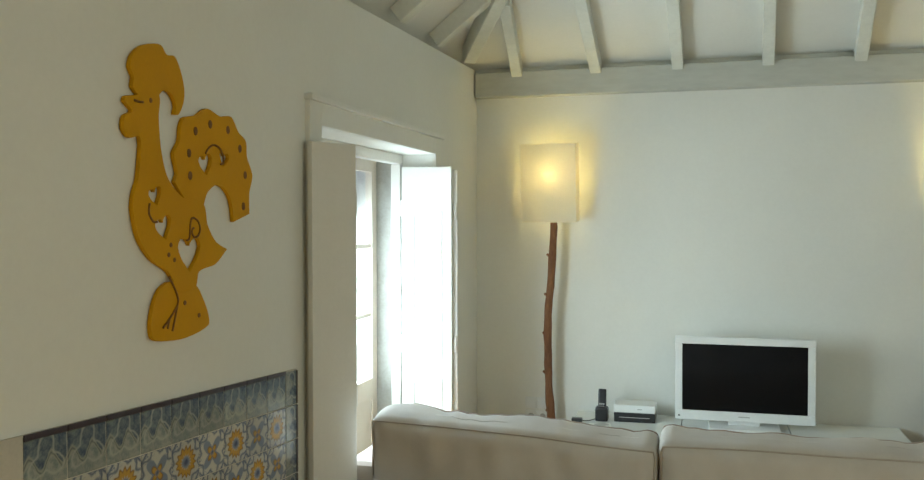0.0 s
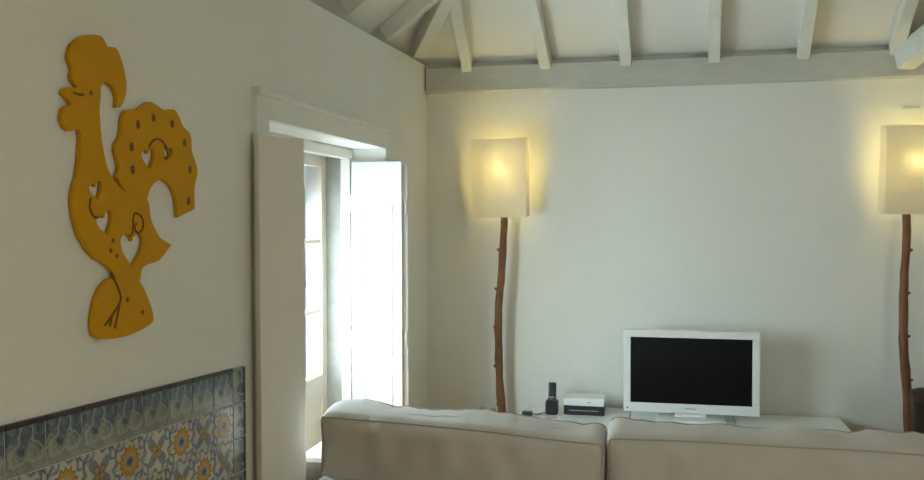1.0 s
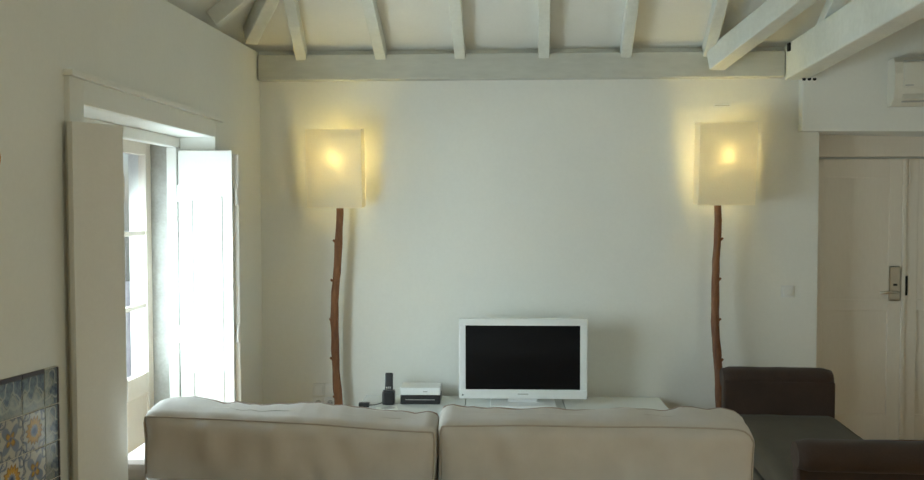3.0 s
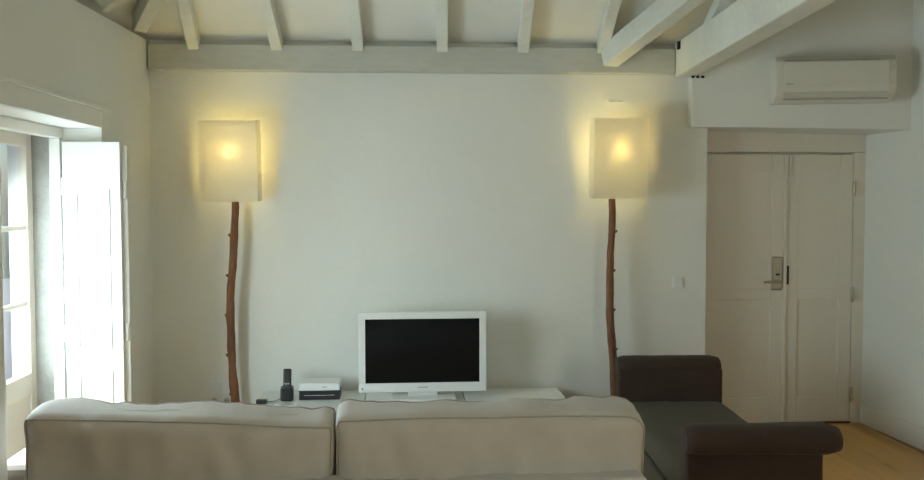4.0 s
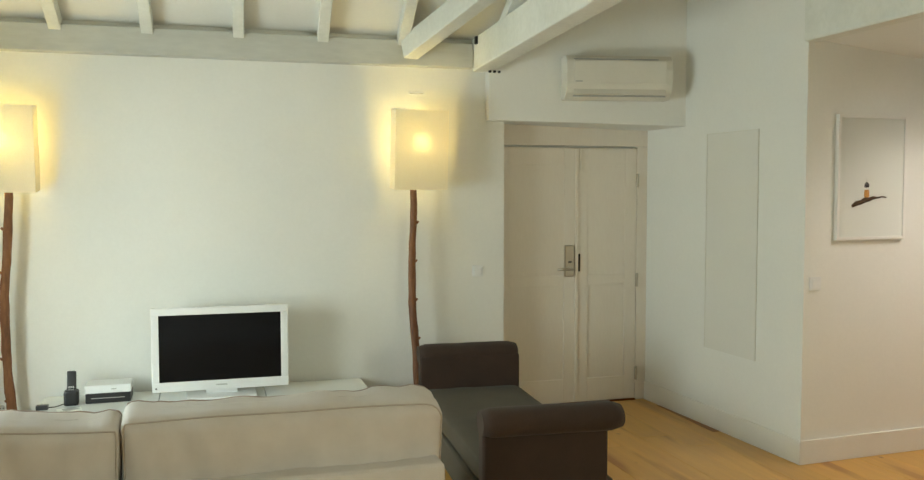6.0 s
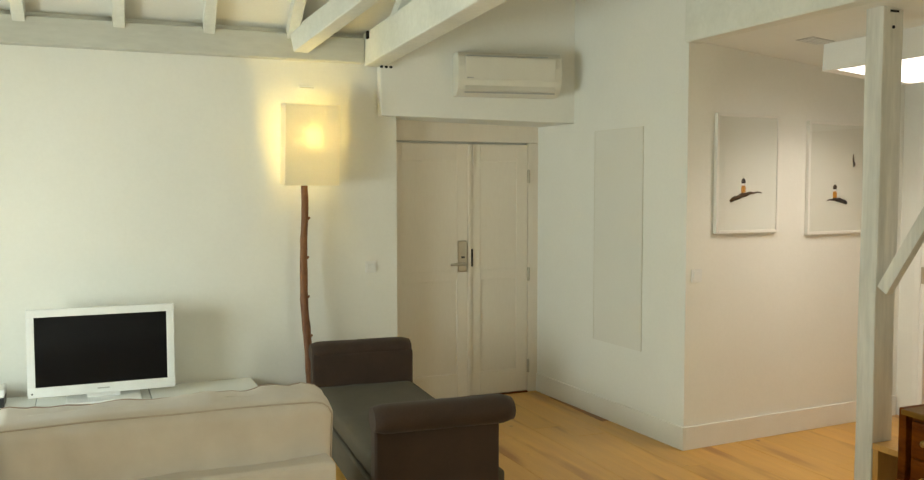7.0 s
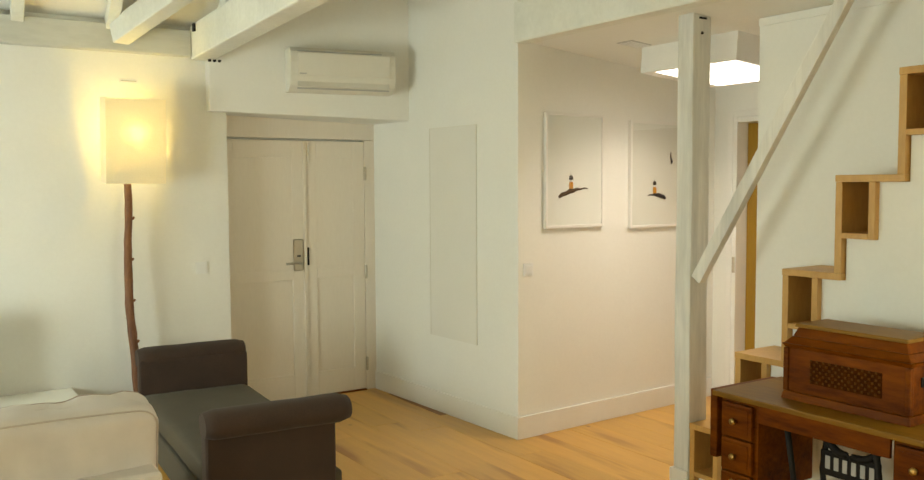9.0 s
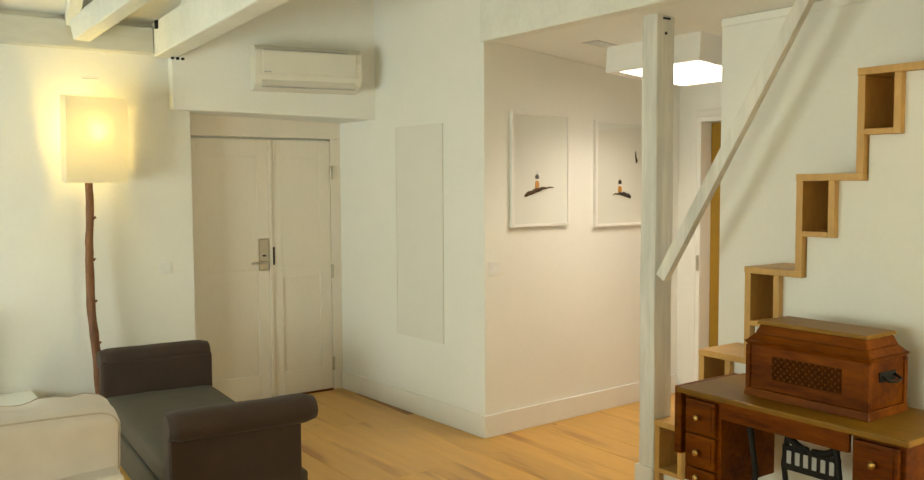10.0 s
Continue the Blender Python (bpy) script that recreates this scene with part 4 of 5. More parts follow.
for a, b in ((-0.93, -0.215), (-0.213, 0.455), (0.457, 1.142)):
    lowboard(a, b, "television cabinets")


def television():
    t = thing("television", "white framed flat television with a dark screen", "television", pose(0.175, 6.19, 0.36))
    w, z0, z1 = 0.431, 0.045, 0.588
    bm = bmesh.new()
    bx(bm, -w, w, -0.03, 0.0, z0, z0 + 0.062)
    bx(bm, -w, w, -0.03, 0.0, z1 - 0.048, z1)
    bx(bm, -w, -w + 0.045, -0.03, 0.0, z0 + 0.062, z1 - 0.048)
    bx(bm, w - 0.047, w, -0.03, 0.0, z0 + 0.062, z1 - 0.048)
    part("bezel", softened(bm, 0.004), WHITE_PLASTIC, t, "white plastic bezel")
    part("screen", box(-w + 0.04, w - 0.04, -0.024, -0.004, z0 + 0.055, z1 - 0.04, 0), SCREEN, t, "black switched-off screen")
    part("back", box(-w + 0.02, w - 0.02, 0.001, 0.05, z0 + 0.02, z1 - 0.02, 0.015), WHITE_PLASTIC, t)
    part("maker_mark", box(-0.035, 0.035, -0.0315, -0.03, z0 + 0.028, z0 + 0.036, 0), GREY_PLASTIC, t)
    part("power_light", box(-w + 0.02, -w + 0.03, -0.0315, -0.03, z0 + 0.02, z0 + 0.03, 0), BLACK_PLASTIC, t)
    part("stand_neck", box(-0.10, 0.10, -0.01, 0.03, 0.012, 0.07, 0.008), WHITE_PLASTIC, t)
    part("stand_base", box(-0.22, 0.22, -0.14, 0.11, 0.0, 0.02, 0.008), WHITE_PLASTIC, t)


television()


def telephone():
    p = thing("cordless_phone", "black cordless phone standing in its charger", "phone", pose(-0.735, 6.17, 0.36))
    part("charger", box(-0.042, 0.042, -0.035, 0.05, 0.0, 0.095, 0.014), BLACK_PLASTIC, p)
    h = part("handset", box(-0.027, 0.027, -0.016, 0.016, 0.05, 0.212, 0.01, pose(0, 0, 0, -12)), BLACK_PLASTIC, p)
    part("display", box(-0.017, 0.017, -0.0155, -0.014, 0.14, 0.175, 0.001, pose(0, 0, 0, -12)), GREY_PLASTIC, h, "grey display")
    for i in range(3):
        for j in range(3):
            part("key", box(-0.017 + i * 0.012, -0.008 + i * 0.012, -0.0165, -0.014, 0.065 + j * 0.02, 0.077 + j * 0.02, 0.001, pose(0, 0, 0, -12)), GREY_PLASTIC, h)


telephone()
r = thing("disc_player", "small white and black media box on the cabinet", "media box", pose(-0.52, 6.26, 0.36))
part("lower_case", box(-0.135, 0.135, -0.09, 0.09, 0.0, 0.062, 0.006), BLACK_PLASTIC, r)
part("upper_case", box(-0.137, 0.137, -0.092, 0.092, 0.0625, 0.115, 0.008), WHITE_PLASTIC, r)
part("front_slot", box(-0.10, 0.10, -0.0935, -0.09, 0.03, 0.034, 0), GREY_PLASTIC, r)
part("button", box(0.02, 0.05, -0.0945, -0.09, 0.085, 0.092, 0), GREY_PLASTIC, r)
n = thing("leaflet", "small white leaflets lying on the cabinet", "leaflet", pose(-0.73, 6.03, 0.36, 0, 0, 12))
part("sheet", box(-0.07, 0.07, -0.05, 0.05, 0.0, 0.004, 0), PAPER, n)
part("card", box(-0.03, 0.05, -0.03, 0.03, 0.0045, 0.007, 0, pose(0, 0, 0, 0, 0, 25)), GREY_PLASTIC, n)
a = thing("power_adapter", "small black power adapter with a cable", "adapter", pose(-0.89, 6.09, 0.36))
part("case", box(-0.035, 0.035, -0.022, 0.022, 0.0, 0.03, 0.006), BLACK_PLASTIC, a)
part("cable", tube([(0.03, 0, 0.012), (0.07, 0.03, 0.006), (0.11, 0.09, 0.008), (0.14, 0.08, 0.02)], [0.003] * 4, 6), BLACK_PLASTIC, a)


def wall_plate(name, m, label, category, holes):
    """A switch or socket plate, facing local -y."""
    s = thing(name, label, category, m)
    part("plate", box(-0.042, 0.042, -0.011, -0.001, -0.042, 0.042, 0.003), WHITE_PLASTIC, s)
    if holes:
        part("socket_well", lathe(((0.021, 0.0), (0.021, 0.003)), pose(0, -0.011, 0, 90), 20), GREY_PLASTIC, s)
        for k in (-0.009, 0.009):
            part("pin_hole", box(k - 0.003, k + 0.003, -0.0155, -0.014, -0.003, 0.003, 0), BLACK_PLASTIC, s)
    else:
        part("rocker", box(-0.03, 0.03, -0.016, -0.0105, -0.03, 0.03, 0.003, pose(0, 0, 0, 3)), WHITE_PLASTIC, s)


for dx, dz, kind in ((-1.275, 0.395, False), (-1.19, 0.395, False), (-1.275, 0.30, True), (-1.19, 0.30, True)):
    wall_plate("wall_socket", pose(dx, NORTH, dz), "white wall socket by the lamp", "socket", kind)
wall_plate("light_switch", pose(2.028, NORTH, 1.105), "white light switch beside the entrance", "switch", False)
wall_plate("light_switch", pose(3.69, CORNER[1] + 0.0045, 1.125, 0, 0, 3.15), "white light switch below the prints", "switch", False)
wall_plate("light_switch", pose(4.12, 2.37, 1.10, 0, 0, -90), "white light switch on the stair wall", "switch", False)
v = thing("wall_vent", "thin white vent strip high on the wall", "vent", pose(1.565, NORTH, 2.40))
part("cover", box(-0.06, 0.06, -0.008, -0.001, -0.012, 0.012, 0.003), WHITE_PLASTIC, v)
part("slot", box(-0.05, 0.05, -0.0095, -0.008, -0.003, 0.003, 0), GREY_PLASTIC, v)


def air_conditioner():
    a = thing("air_conditioner", "white wall-mounted air conditioner over the entrance", "air conditioner", pose(3.0, OVER[1] - SKEW * (3.0 - OVER[0]) - 0.001, 2.36, 0, 0, -10.43))
    w = 0.39
    prof = ((0, 0), (-0.10, 0.0), (-0.165, 0.04), (-0.195, 0.10), (-0.20, 0.20), (-0.185, 0.275), (-0.15, 0.31), (0, 0.315))
    bm = bmesh.new()
    l = [bm.verts.new((-w, y, z)) for y, z in prof]
    q = [bm.verts.new((w, y, z)) for y, z in prof]
    bm.faces.new(l), bm.faces.new(q[::-1])
    k = len(prof)
    for i in range(k):
        bm.faces.new((l[i], q[i], q[(i + 1) % k], l[(i + 1) % k]))
    bmesh.ops.recalc_face_normals(bm, faces=bm.faces)
    part("body", softened(bm, 0.006), AGED_PLASTIC, a)
    part("front_panel", box(-w + 0.05, w - 0.05, -0.209, -0.192, 0.105, 0.27, 0.006), AGED_PLASTIC, a)
    part("intake_slot", box(-w + 0.05, w - 0.11, -0.2, -0.186, 0.276, 0.282, 0), GREY_PLASTIC, a, "shaded intake slot")
    part("flap", box(-w + 0.05, w - 0.05, -0.008, 0.0, -0.035, 0.035, 0.003, pose(0, -0.178, 0.055, -32)), AGED_PLASTIC, a)
    part("outlet_slot", box(-w + 0.05, w - 0.05, -0.178, -0.16, 0.014, 0.024, 0), GREY_PLASTIC, a)
    part("badge", box(-w + 0.06, -w + 0.11, -0.2105, -0.209, 0.115, 0.124, 0), GREY_PLASTIC, a)


air_conditioner()


# ---- sofa and bench ----
def sofa():
    s = thing("sofa", "beige linen two-seat sofa seen from behind", "sofa", pose(-0.22, 3.62, 0))
    part("back_frame", box(-1.22, 1.22, 0.0, 0.16, 0.10, 0.60, 0.03, None, 3), LINEN, s)
    part("base", box(-1.20, 1.10, 0.165, 0.95, 0.08, 0.30, 0.02), LINEN, s)
    for x0, x1, h in ((-1.36, -1.20, 0.66), (1.105, 1.22, 0.42)):
        part("arm", box(x0, x1, 0.161, 0.98, 0.08, h, 0.04, None, 3), LINEN, s)
    for x0, x1, seed in ((-1.19, -0.07, 1), (-0.06, 1.095, 7)):
        bm = pillow(x1 - x0, 0.75, 0.17, 0.05, 0.012, seed, 12)
        bm.transform(pose((x0 + x1) / 2, 0.56, 0.30))
        part("seat_cushion", bm, LINEN, s)
    for x, w, seed, lean, droop in ((-0.636, 1.20, 3, 2.4, 0.0), (0.612, 1.268, 11, 0.2, 0.04)):
        m = pose(x, 0.27, 0.425, 12, lean, 0)
        rims = []
        bm = pillow(w, 0.20, 0.43, 0.05, 0.04, seed, 44, 0.016, 0.016, rims, droop)
        bm.transform(m)
        c = part("back_cushion", bm, LINEN, s, "stuffed linen back cushion")
        for line, thick, cloth in zip(rims, (0.0036, 0.0048), (SEAM, PIPING)):
            part("piping", tube([m @ q for q in line], [thick] * len(line), 8), cloth, c)
    for x in (-1.25, 1.10):
        for y in (0.10, 0.88):
            part("foot", box(x - 0.03, x + 0.03, y - 0.03, y + 0.03, 0, 0.08, 0.004), MAHOGANY, s)


sofa()


def bench():
    b = thing("upholstered_bench", "dark brown velvet bench with rolled arms", "bench", pose(1.668, 4.14, 0, 0, 0, -3.7))
    w, length = 0.345, 1.80
    part("base", box(-w, w, 0.05, length - 0.05, 0.10, 0.27, 0.02, None, 3), SEAT_CLOTH, b)
    bm = pillow(2 * w - 0.02, length - 0.16, 0.13, 0.04, 0.0, 5, 14, 0.004)
    bm.transform(pose(0, length / 2, 0.265))
    part("seat", bm, SEAT_CLOTH, b, "olive brown cloth seat")
    for y, s, inset, over in ((0.0, -1, 0.05, 0.008), (length, 1, 0.0, -0.006)):
        # an upright pad, and a stuffed roll that hangs over it
        y0, y1 = sorted((y, y - s * 0.095))
        part("arm_panel", box(-w + 0.004, w - inset, y0, y1, 0.12, 0.60, 0.022, None, 3), VELVET, b)
        n = 14
        rows = []
        bm = bmesh.new()
        for i in range(n + 1):
            u = i / n * 2 - 1
            k = max((1 - abs(u) ** 24) ** 0.5 if abs(u) < 1 else 0.0, 0.8)
            ring = []
            for q in range(20):
                a = 2 * math.pi * q / 20
                p = Vector((u * (w + over), y - s * 0.005 + s * 0.09 * k * math.cos(a), 0.60 + 0.07 * k * math.sin(a)))
                p += Vector((0, 1, 1)) * 0.004 * noise.noise(p * 6)
                ring.append(bm.verts.new(p))
            rows.append(ring)
        for r0, r1 in zip(rows, rows[1:]):
            for q in range(20):
                bm.faces.new((r0[q], r0[(q + 1) % 20], r1[(q + 1) % 20], r1[q]))
        bm.faces.new(rows[0]), bm.faces.new(rows[-1])
        bmesh.ops.recalc_face_normals(bm, faces=bm.faces)
        for f in bm.faces:
            f.smooth = len(f.verts) == 4
        part("arm_roll", bm, VELVET, b)
    for x in (-w + 0.05, w - 0.05):
        for y in (0.06, length - 0.06):
            part("leg", lathe(((0.018, 0.0), (0.022, 0.02), (0.028, 0.105)), pose(x, y, 0), 14), MAHOGANY, b)


bench()


# ---- hallway: prints, post, stairs ----
def print_frame(x0, x1, z0, z1, label, motif):
    """A framed print on the skewed wall; local x along the wall, -y into the room."""
    w, h = x1 - x0, z1 - z0
    p = thing("framed_print", label, "picture", pose(x0, CORNER[1] + (x0 - CORNER[0]) * LEAN_P, z0, 0, 0, 3.15), "framed prints")
    t, d = 0.02, 0.03
    bm = bmesh.new()
    bx(bm, 0, t, -d, -0.001, 0, h)
    bx(bm, w - t, w, -d, -0.001, 0, h)
    bx(bm, t, w - t, -d, -0.001, 0, t)
    bx(bm, t, w - t, -d, -0.001, h - t, h)
    part("frame", softened(bm, 0.003), WHITE_PAINT, p, "white wooden frame")
    s = part("sheet", box(t, w - t, -0.020, -0.004, t, h - t, 0), PAPER, p, "white paper print")
    cx, cz = w * motif[0], h * motif[1]
    # small dark curved limb with a standing orange bottle
    arc = [(cx + 0.135 * (k / 8 - 0.5) * 2 * motif[2], -0.0205, cz + 0.02 * math.cos((k / 8 - 0.5) * 2.6) - 0.025 + (0.055 if motif[2] > 0 else 0.02) * (k / 8 - 0.5) + 0.006 * (k % 2)) for k in range(9)]
    part("motif_limb", tube(arc, [0.010, 0.015, 0.014, 0.016, 0.013, 0.010, 0.006, 0.005, 0.004], 8), BROWN_INK if motif[2] > 0 else BLACK_INK, s)
    s_flat = Matrix.Diagonal((1, 0.12, 1, 1))
    part("motif_body", lathe(((0.016, 0.0), (0.020, 0.012), (0.020, 0.040), (0.014, 0.052)), Matrix.Translation((cx - 0.02, -0.020, cz + 0.003)) @ s_flat, 12), ORANGE_INK, s)
    part("motif_cap", lathe(((0.012, 0.066), (0.020, 0.072), (0.018, 0.088), (0.005, 0.10)), Matrix.Translation((cx - 0.02, -0.020, cz + 0.003)) @ s_flat, 12), BLACK_INK, s)
    part("motif_band", lathe(((0.013, 0.052), (0.015, 0.058), (0.013, 0.066)), Matrix.Translation((cx - 0.02, -0.020, cz + 0.003)) @ s_flat, 12), WHITE_PAINT, s)
    part("motif_stem", tube([(cx - 0.018, -0.0203, cz + 0.10), (cx - 0.024, -0.0203, cz + 0.125), (cx - 0.034, -0.0203, cz + 0.135)], [0.0015, 0.0012, 0.001], 6), GREY_PLASTIC, s)
    if motif[3]:
        part("motif_speck", tube([(w * 0.775, -0.0205, h * 0.60), (w * 0.788, -0.0205, h * 0.625), (w * 0.772, -0.0205, h * 0.65), (w * 0.765, -0.0205, h * 0.68), (w * 0.772, -0.0205, h * 0.715)], [0.004, 0.010, 0.007, 0.006, 0.003], 8), BLACK_INK, s)
    pane = part("glazing", box(t, w - t, -0.0275, -0.0255, t, h - t, 0), GLASS, p)
    pane.visible_shadow = False


print_frame(3.825, 4.37, 1.392, 2.168, "white framed print with a small dark orange motif", (0.47, 0.33, 1.0, False))
print_frame(4.637, 5.21, 1.367, 2.143, "white framed print with two small dark motifs", (0.50, 0.31, -0.7, True))

p = thing("bare_panel", "flush matt access panel in the white wall", "panel", pose(CORNER[0] - LEAN_A * (5.555 - CORNER[1]), 5.555, 0.565, 0, 0, 2.58))
part("plate", box(-0.006, -0.001, -0.285, 0.285, 0.0, 1.535, 0.001), PANEL_PAINT, p)
# darker strips round the plate stand in for the shade of its gap
for a, b in ((-0.289, -0.2852), (0.2852, 0.289)):
    part("edge_gap_strip", box(-0.008, -0.001, a, b, 0.0, 1.535, 0), AGED_PLASTIC, p, "thin raised strip drawn for the dark line of a shadow gap")
part("head_gap_strip", box(-0.008, -0.001, -0.289, 0.289, 1.5352, 1.539, 0), AGED_PLASTIC, p)

l = thing("ceiling_light", "white boxed ceiling light with a glowing underside", "ceiling light", pose(4.575, 3.98, 2.375, 0, 5.1, 0))
bm = bmesh.new()
for a in ((-0.33, 0.33, -0.38, -0.355), (-0.33, 0.33, 0.29, 0.38), (-0.33, -0.305, -0.355, 0.29), (0.305, 0.33, -0.355, 0.29)):
    bx(bm, *a, -0.005, 0.158)
part("housing", bm, WHITE_PAINT, l)
part("diffuser", box(-0.305, 0.305, -0.355, 0.29, -0.002, 0.02, 0), DIFFUSER, l, "glowing white diffuser")
# made-up slatted patch, in place of a dark box housing beside the light
cv = thing("ceiling_dark_patch", "small grey slatted patch standing in for a dark housing in the hallway ceiling", "vent", pose(4.15, 4.32, 2.575, 0, 5.1, 0))
part("frame", box(-0.09, 0.09, -0.07, 0.07, -0.006, 0.004, 0.002), GREY_PLASTIC, cv)
for k in range(4):
    part("slat", box(-0.075, 0.075, -0.055 + k * 0.03, -0.04 + k * 0.03, -0.01, -0.0065, 0), WHITE_PLASTIC, cv)
lamp("hallway_light", "AREA", pose(4.575, 3.95, 2.355), 10.0, (1.0, 0.925, 0.84), (0.58, 0.62), spread=140)

bm = box(3.80, 3.94, 3.518, 3.628, 0.10, 2.615, 0.008)
bmesh.ops.subdivide_edges(bm, edges=[e for e in bm.edges if abs(e.verts[0].co.z - e.verts[1].co.z) > 1], cuts=14)
for q in bm.verts:
    q.co.x += 0.006 * noise.noise(Vector((0, 1, q.co.z * 1.5)))
    q.co.y += 0.006 * noise.noise(Vector((5, 1, q.co.z * 1.5)))
post = thing("post", "square whitewashed timber post under the loft beam", "post", pose(0, 0, 0))
part("shaft", bm, WASHED_POST, post)
part("plinth", box(3.785, 3.955, 3.5165, 3.645, 0.0, 0.10, 0.006), WHITE_PAINT, post)
part("bolt", lathe(((0.008, 0), (0.008, 0.006)), pose(3.865, 3.516, 2.50, 90), 10), IRON, post)
part("bracket", box(3.845, 3.90, 3.512, 3.517, 2.575, 2.585, 0), IRON, post, "thin dark bracket")

rail = thing("handrail", "slanting whitewashed stair handrail fixed to the post", "handrail", pose(0, 0, 0))
part("rail_timber", bar((3.823, 3.514, 1.188), (3.823, 2.62, 2.623), 0.046, 0.068, 0.005), WASHED_POST, rail)


def box_stairs():
    """Zigzag of pine treads and risers, an open box under the front of every tread."""
    s = thing("box_stairs", "pale pine zigzag stairs with open storage boxes", "stairs", pose(3.80, 0, 0))
    deep, t = 0.318, 0.032
    mass = []
    tops = ((3.515, 0.377), (3.213, 0.82), (2.935, 1.275), (2.657, 1.728), (2.364, 2.185), (2.07, 2.62))
    for i, (y, z) in enumerate(tops):
        nxt = tops[i + 1][0] if i + 1 < len(tops) else y - 0.30
        part("tread", box(0, deep, nxt - 0.038, y, z - t, z, 0.003), PINE, s)
        below = tops[i - 1][1] if i else 0.0
        part("riser", box(0.002, deep, y - 0.036, y - 0.002, below, z - t - 0.0005, 0.003), PINE, s)
        side = y - 0.197
        low = max(z - 0.29, 0.002)
        # plastered mass under the flight, set back a little from the boards
        mass.append((0.035, deep - 0.001, nxt - 0.042, side, 0.0, z - t - 0.001))
        if low > 0.01:
            mass.append((0.035, deep - 0.001, side, y - 0.042, 0.0, low - 0.001))
        if z > 2.3:
            continue
        part("box_side", box(0.002, deep, side, side + t, low, z - t - 0.0005, 0.003), PINE, s)
        part("box_floor", box(0.002, deep, side + t + 0.0005, y - 0.0365, low, low + t * 0.8, 0.003), PINE, s)
        part("box_back", box(deep - 0.02, deep - 0.005, side + t + 0.0005, y - 0.0365, low + t * 0.8 + 0.001, z - t - 0.001, 0), PINE_INSIDE, s, "darker pine back board")
        part("knot", lathe(((0.012, 0), (0.009, 0.002)), pose(deep - 0.021, y - 0.11, z - 0.12, 0, -90, 0), 10), MAHOGANY, s)

    bm = bmesh.new()
    for m in mass:
        bx(bm, *m)
    bm.transform(pose(3.80, 0, 0))
    structure("wall_under_stairs", bm, PLASTER, "white plastered wall filling in below the stairs", "wall")


box_stairs()


# ---- sewing table and its case ----
def sewing_table():
    t = thing("sewing_table", "old mahogany treadle sewing table with drawers", "sewing table", pose(3.26, 0, 0))
    y0, y1 = 1.745, 2.88
    part("tabletop", box(-0.015, 0.475, y0 + 0.06, y1, 0.735, 0.76, 0.006), TABLETOP_WOOD, t, "worn brown tabletop")
    part("drop_leaf", box(0.02, 0.46, y1 + 0.001, y1 + 0.04, 0.44, 0.755, 0.006), MAHOGANY, t)
    part("apron", box(0.012, 0.03, y0 + 0.305, y1 - 0.225, 0.652, 0.734, 0.004), MAHOGANY, t)
    part("rear_apron", box(0.42, 0.44, y0 + 0.1, y1 - 0.03, 0.60, 0.734, 0.004), MAHOGANY, t)
    for a, b in ((y1 - 0.22, y1 - 0.02), (y0 + 0.09, y0 + 0.30)):
        bank = part("drawer_bank", box(0.03, 0.42, a, b, 0.33, 0.734, 0.004), MAHOGANY, t)
        for z0, z1 in ((0.565, 0.715), (0.41, 0.555), (0.335, 0.40)):
            d = part("drawer", box(0.005, 0.029, a + 0.018, b - 0.018, z0, z1, 0.006), MAHOGANY, bank)
            part("moulding", box(0.001, 0.0045, a + 0.035, b - 0.035, z0 + 0.018, z1 - 0.018, 0.001), MAHOGANY, d)
            m = pose(0.0, (a + b) / 2, (z0 + z1) / 2, 0, -90, 0)
            part("knob", lathe(((0.006, 0.0), (0.006, 0.012), (0.015, 0.018), (0.014, 0.027), (0.004, 0.030)), m, 14), BRASS, d, "brass knob")
    # cast iron treadle frame: two legged ends and the curved yoke with its maker's plate
    for y in (y1 - 0.33, y0 + 0.40):
        for x in (0.06, 0.40):
            part("iron_leg", tube([(x, y, 0.73), (x + (0.23 - x) * 0.4, y, 0.42), (x, y, 0.06), (x - 0.02, y, 0.0)], [0.014, 0.013, 0.014, 0.018], 10), IRON, t)
        part("iron_crossbar", tube([(0.09, y, 0.18), (0.37, y, 0.18)], [0.012, 0.012], 10), IRON, t)
    ya, yb = y1 - 0.35, y0 + 0.435
    ym = (ya + yb) / 2
    yoke = []
    for k in range(15):
        u = k / 14 * 2 - 1
        yoke.append((0.25, ym + u * (ya - yb) / 2, 0.535 + 0.16 * abs(u) ** 3.0))
    part("iron_yoke", tube(yoke, [0.017] * 15, 10), IRON, t)
    plate = part("iron_plate", box(0.242, 0.258, yb + 0.045, ya - 0.03, 0.43, 0.54, 0.006), IRON, t, "black iron plate with raised pale marks")
    for k in range(6):
        y = ya - 0.055 - k * (ya - yb - 0.13) / 5.4
        part("raised_mark", box(0.238, 0.2415, y - 0.024, y - 0.002, 0.462, 0.518, 0.001), GREY_PLASTIC, plate)
    part("treadle", box(0.12, 0.36, ym - 0.18, ym + 0.18, 0.10, 0.12, 0.006, None), IRON, t)


sewing_table()


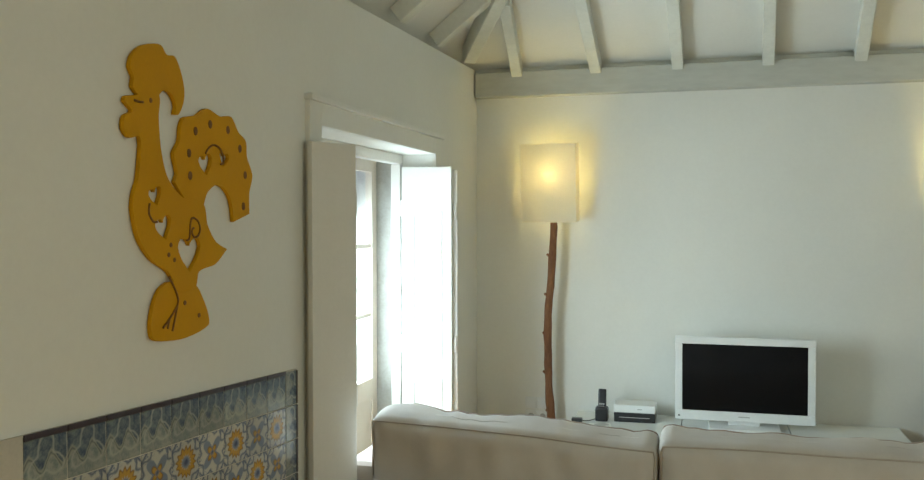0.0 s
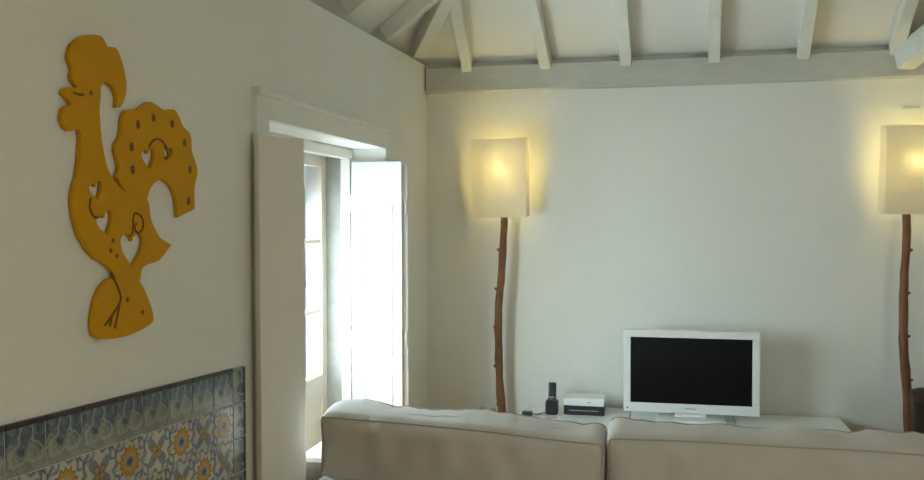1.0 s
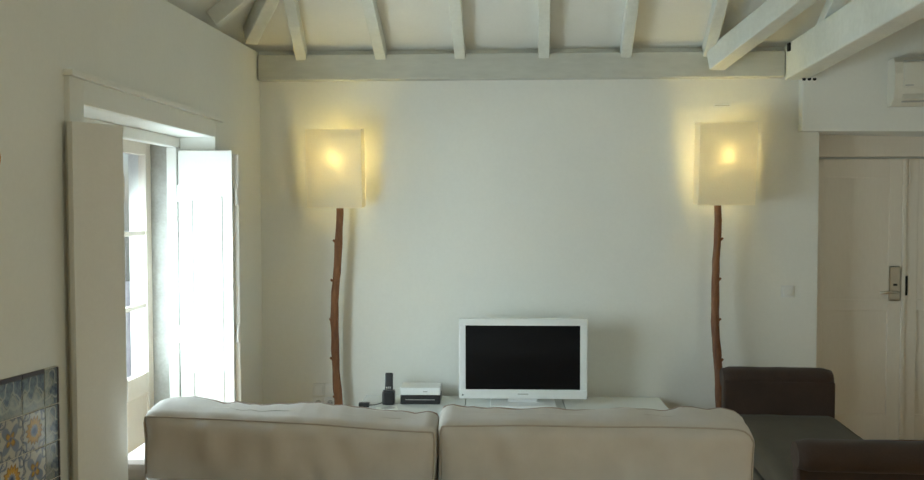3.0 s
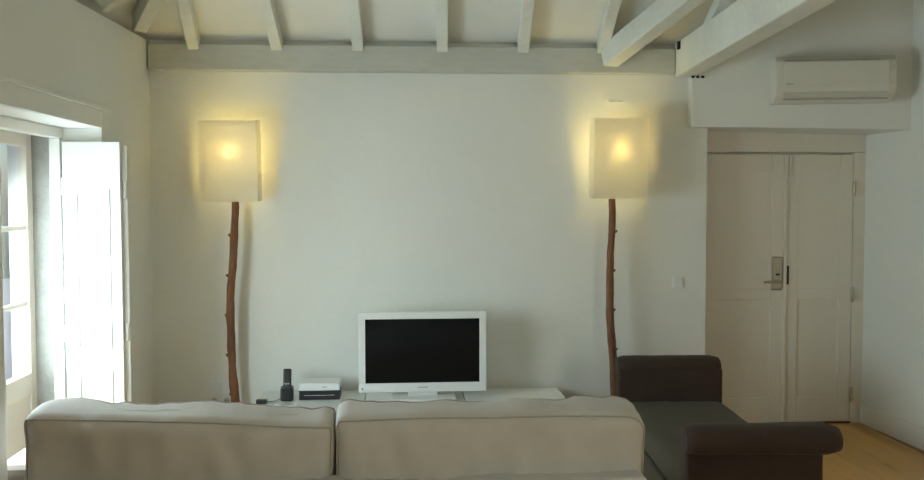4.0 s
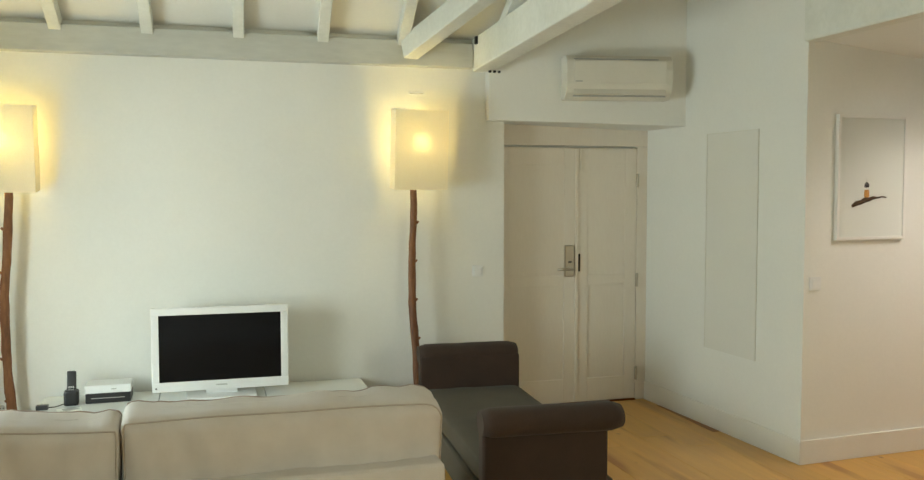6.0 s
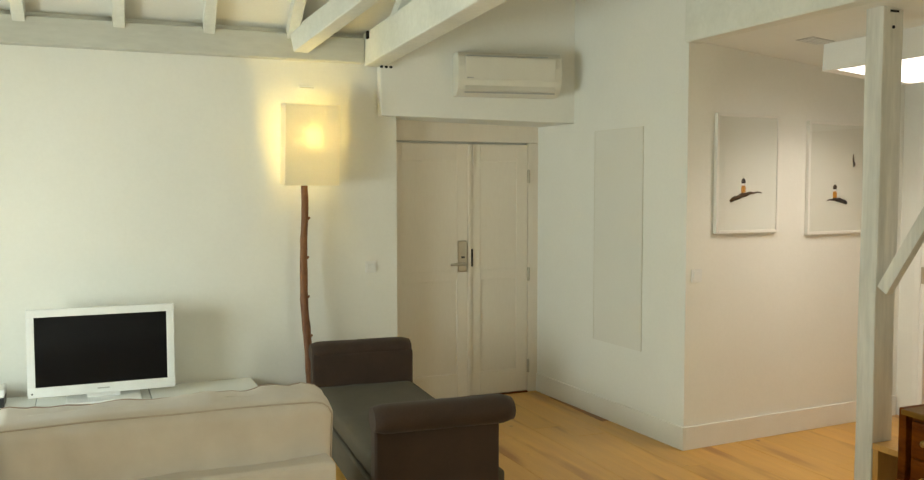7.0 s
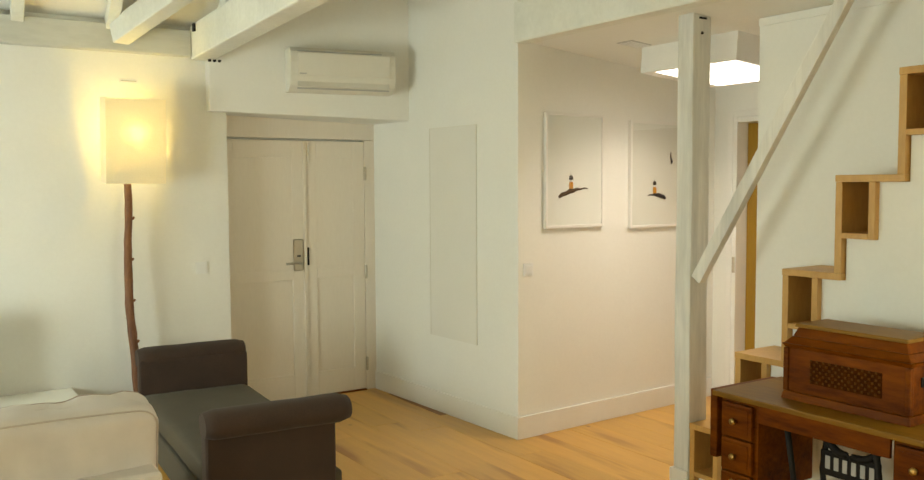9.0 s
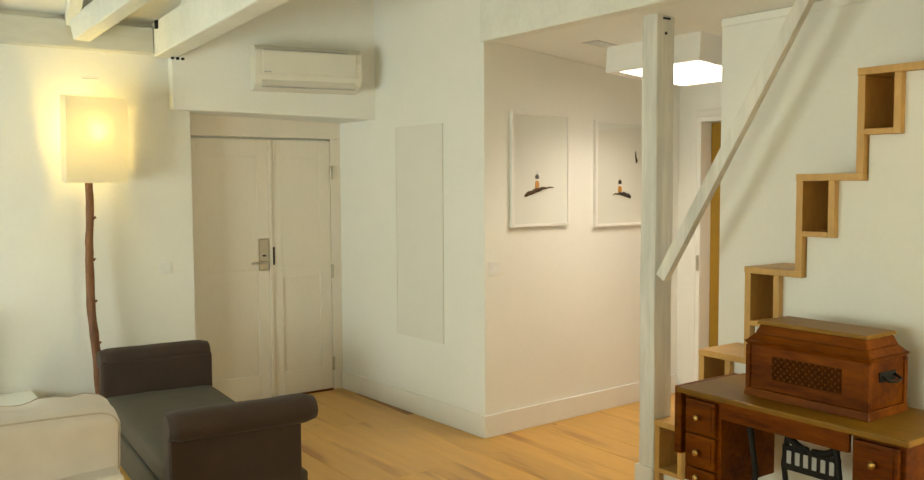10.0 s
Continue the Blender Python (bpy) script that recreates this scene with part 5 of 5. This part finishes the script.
def machine_case():
    c = thing("sewing_machine_case", "polished mahogany domed case with a carved grille", "case", pose(3.525, 2.322, 0.76, 0, 0, 0))
    hx, hy = 0.132, 0.272

    def ring(z0, z1, g0, g1, bevel=0.004):
        bm = bmesh.new()
        vs = bx(bm, -hx, hx, -hy, hy, z0, z1)
        for v in vs:
            g = g0 if v.co.z < (z0 + z1) / 2 else g1
            v.co.x += g * math.copysign(1, v.co.x)
            v.co.y += g * math.copysign(1, v.co.y)
        return softened(bm, bevel)

    part("foot_moulding", ring(0.0, 0.035, 0.018, 0.012), MAHOGANY, c)
    part("body", ring(0.035, 0.225, 0.004, 0.004), MAHOGANY, c)
    part("cornice", ring(0.225, 0.243, 0.008, 0.020), MAHOGANY, c)
    part("lid_step", ring(0.2435, 0.272, 0.012, -0.012), MAHOGANY, c)
    part("lid_slope", ring(0.2725, 0.312, -0.014, -0.030), MAHOGANY, c)
    part("lid_top", ring(0.3125, 0.328, -0.018, -0.022), TABLETOP_WOOD, c, "worn brown lid top")
    grille = part("grille_ground", box(-hx - 0.0065, -hx - 0.004, -0.165, 0.155, 0.085, 0.185, 0), CARVED, c, "dark carved grille")
    for i in range(22):
        for j in range(7):
            y, z = -0.160 + i * 0.0146, 0.090 + j * 0.0146
            if (i + j) % 2:
                part("grille_stud", box(-hx - 0.0095, -hx - 0.0063, y, y + 0.009, z, z + 0.009, 0), STUD_WOOD, grille)
    for s in (-1, 1):
        for q in (-1, 1):
            part("corner_post", box(-0.012, 0.012, -0.012, 0.012, 0.036, 0.224, 0.005, pose(q * (hx + 0.001), s * (hy + 0.001), 0)), MAHOGANY, c)
    end = -hy - 0.004
    handle = part("handle_plate", box(-0.06, 0.06, end - 0.006, end, 0.14, 0.18, 0.003), IRON, c)
    part("handle", tube([(-0.045, end - 0.006, 0.165), (-0.045, end - 0.035, 0.15), (0.0, end - 0.042, 0.145), (0.045, end - 0.035, 0.15), (0.045, end - 0.006, 0.165)], [0.006] * 5, 8), IRON, handle)


machine_case()


# ---- floor boards ----
def boards():
    floor = bpy.data.objects["floor"]
    wide, x = 0.22, -1.68
    lengths = (1.6, 2.1, 2.4)
    meshes = [finish("floor_board", box(-wide / 2 + 0.0006, wide / 2 - 0.0006, -n / 2 + 0.001, n / 2 - 0.001, -0.012, 0.0, 0.0008, None, 1), FLOORWOOD) for n in lengths]
    while x < 6.3:
        y = -3.0 - random.uniform(0, 1.5)
        while y < 6.9:
            k = random.randrange(3)
            b = new("floor_board", meshes[k])
            b.location = (x + wide / 2, y + lengths[k] / 2, random.uniform(-0.0006, 0.0006))
            b.parent = floor
            y += lengths[k]
        x += wide
    b = box(-0.075, -0.018, 5.62, 6.42, 0.0012, 0.003, 0.0006, None, 1)
    for v in b.verts:
        taper = 1 - 0.7 * max(0.0, (v.co.y - 6.0) / 0.42)
        v.co.x = CORNER[0] - LEAN_A * (v.co.y - CORNER[1]) - 0.018 + (v.co.x + 0.018) * taper
    part("edge_board", b, HEARTWOOD, floor, "narrow red-brown board along the skirting")


boards()
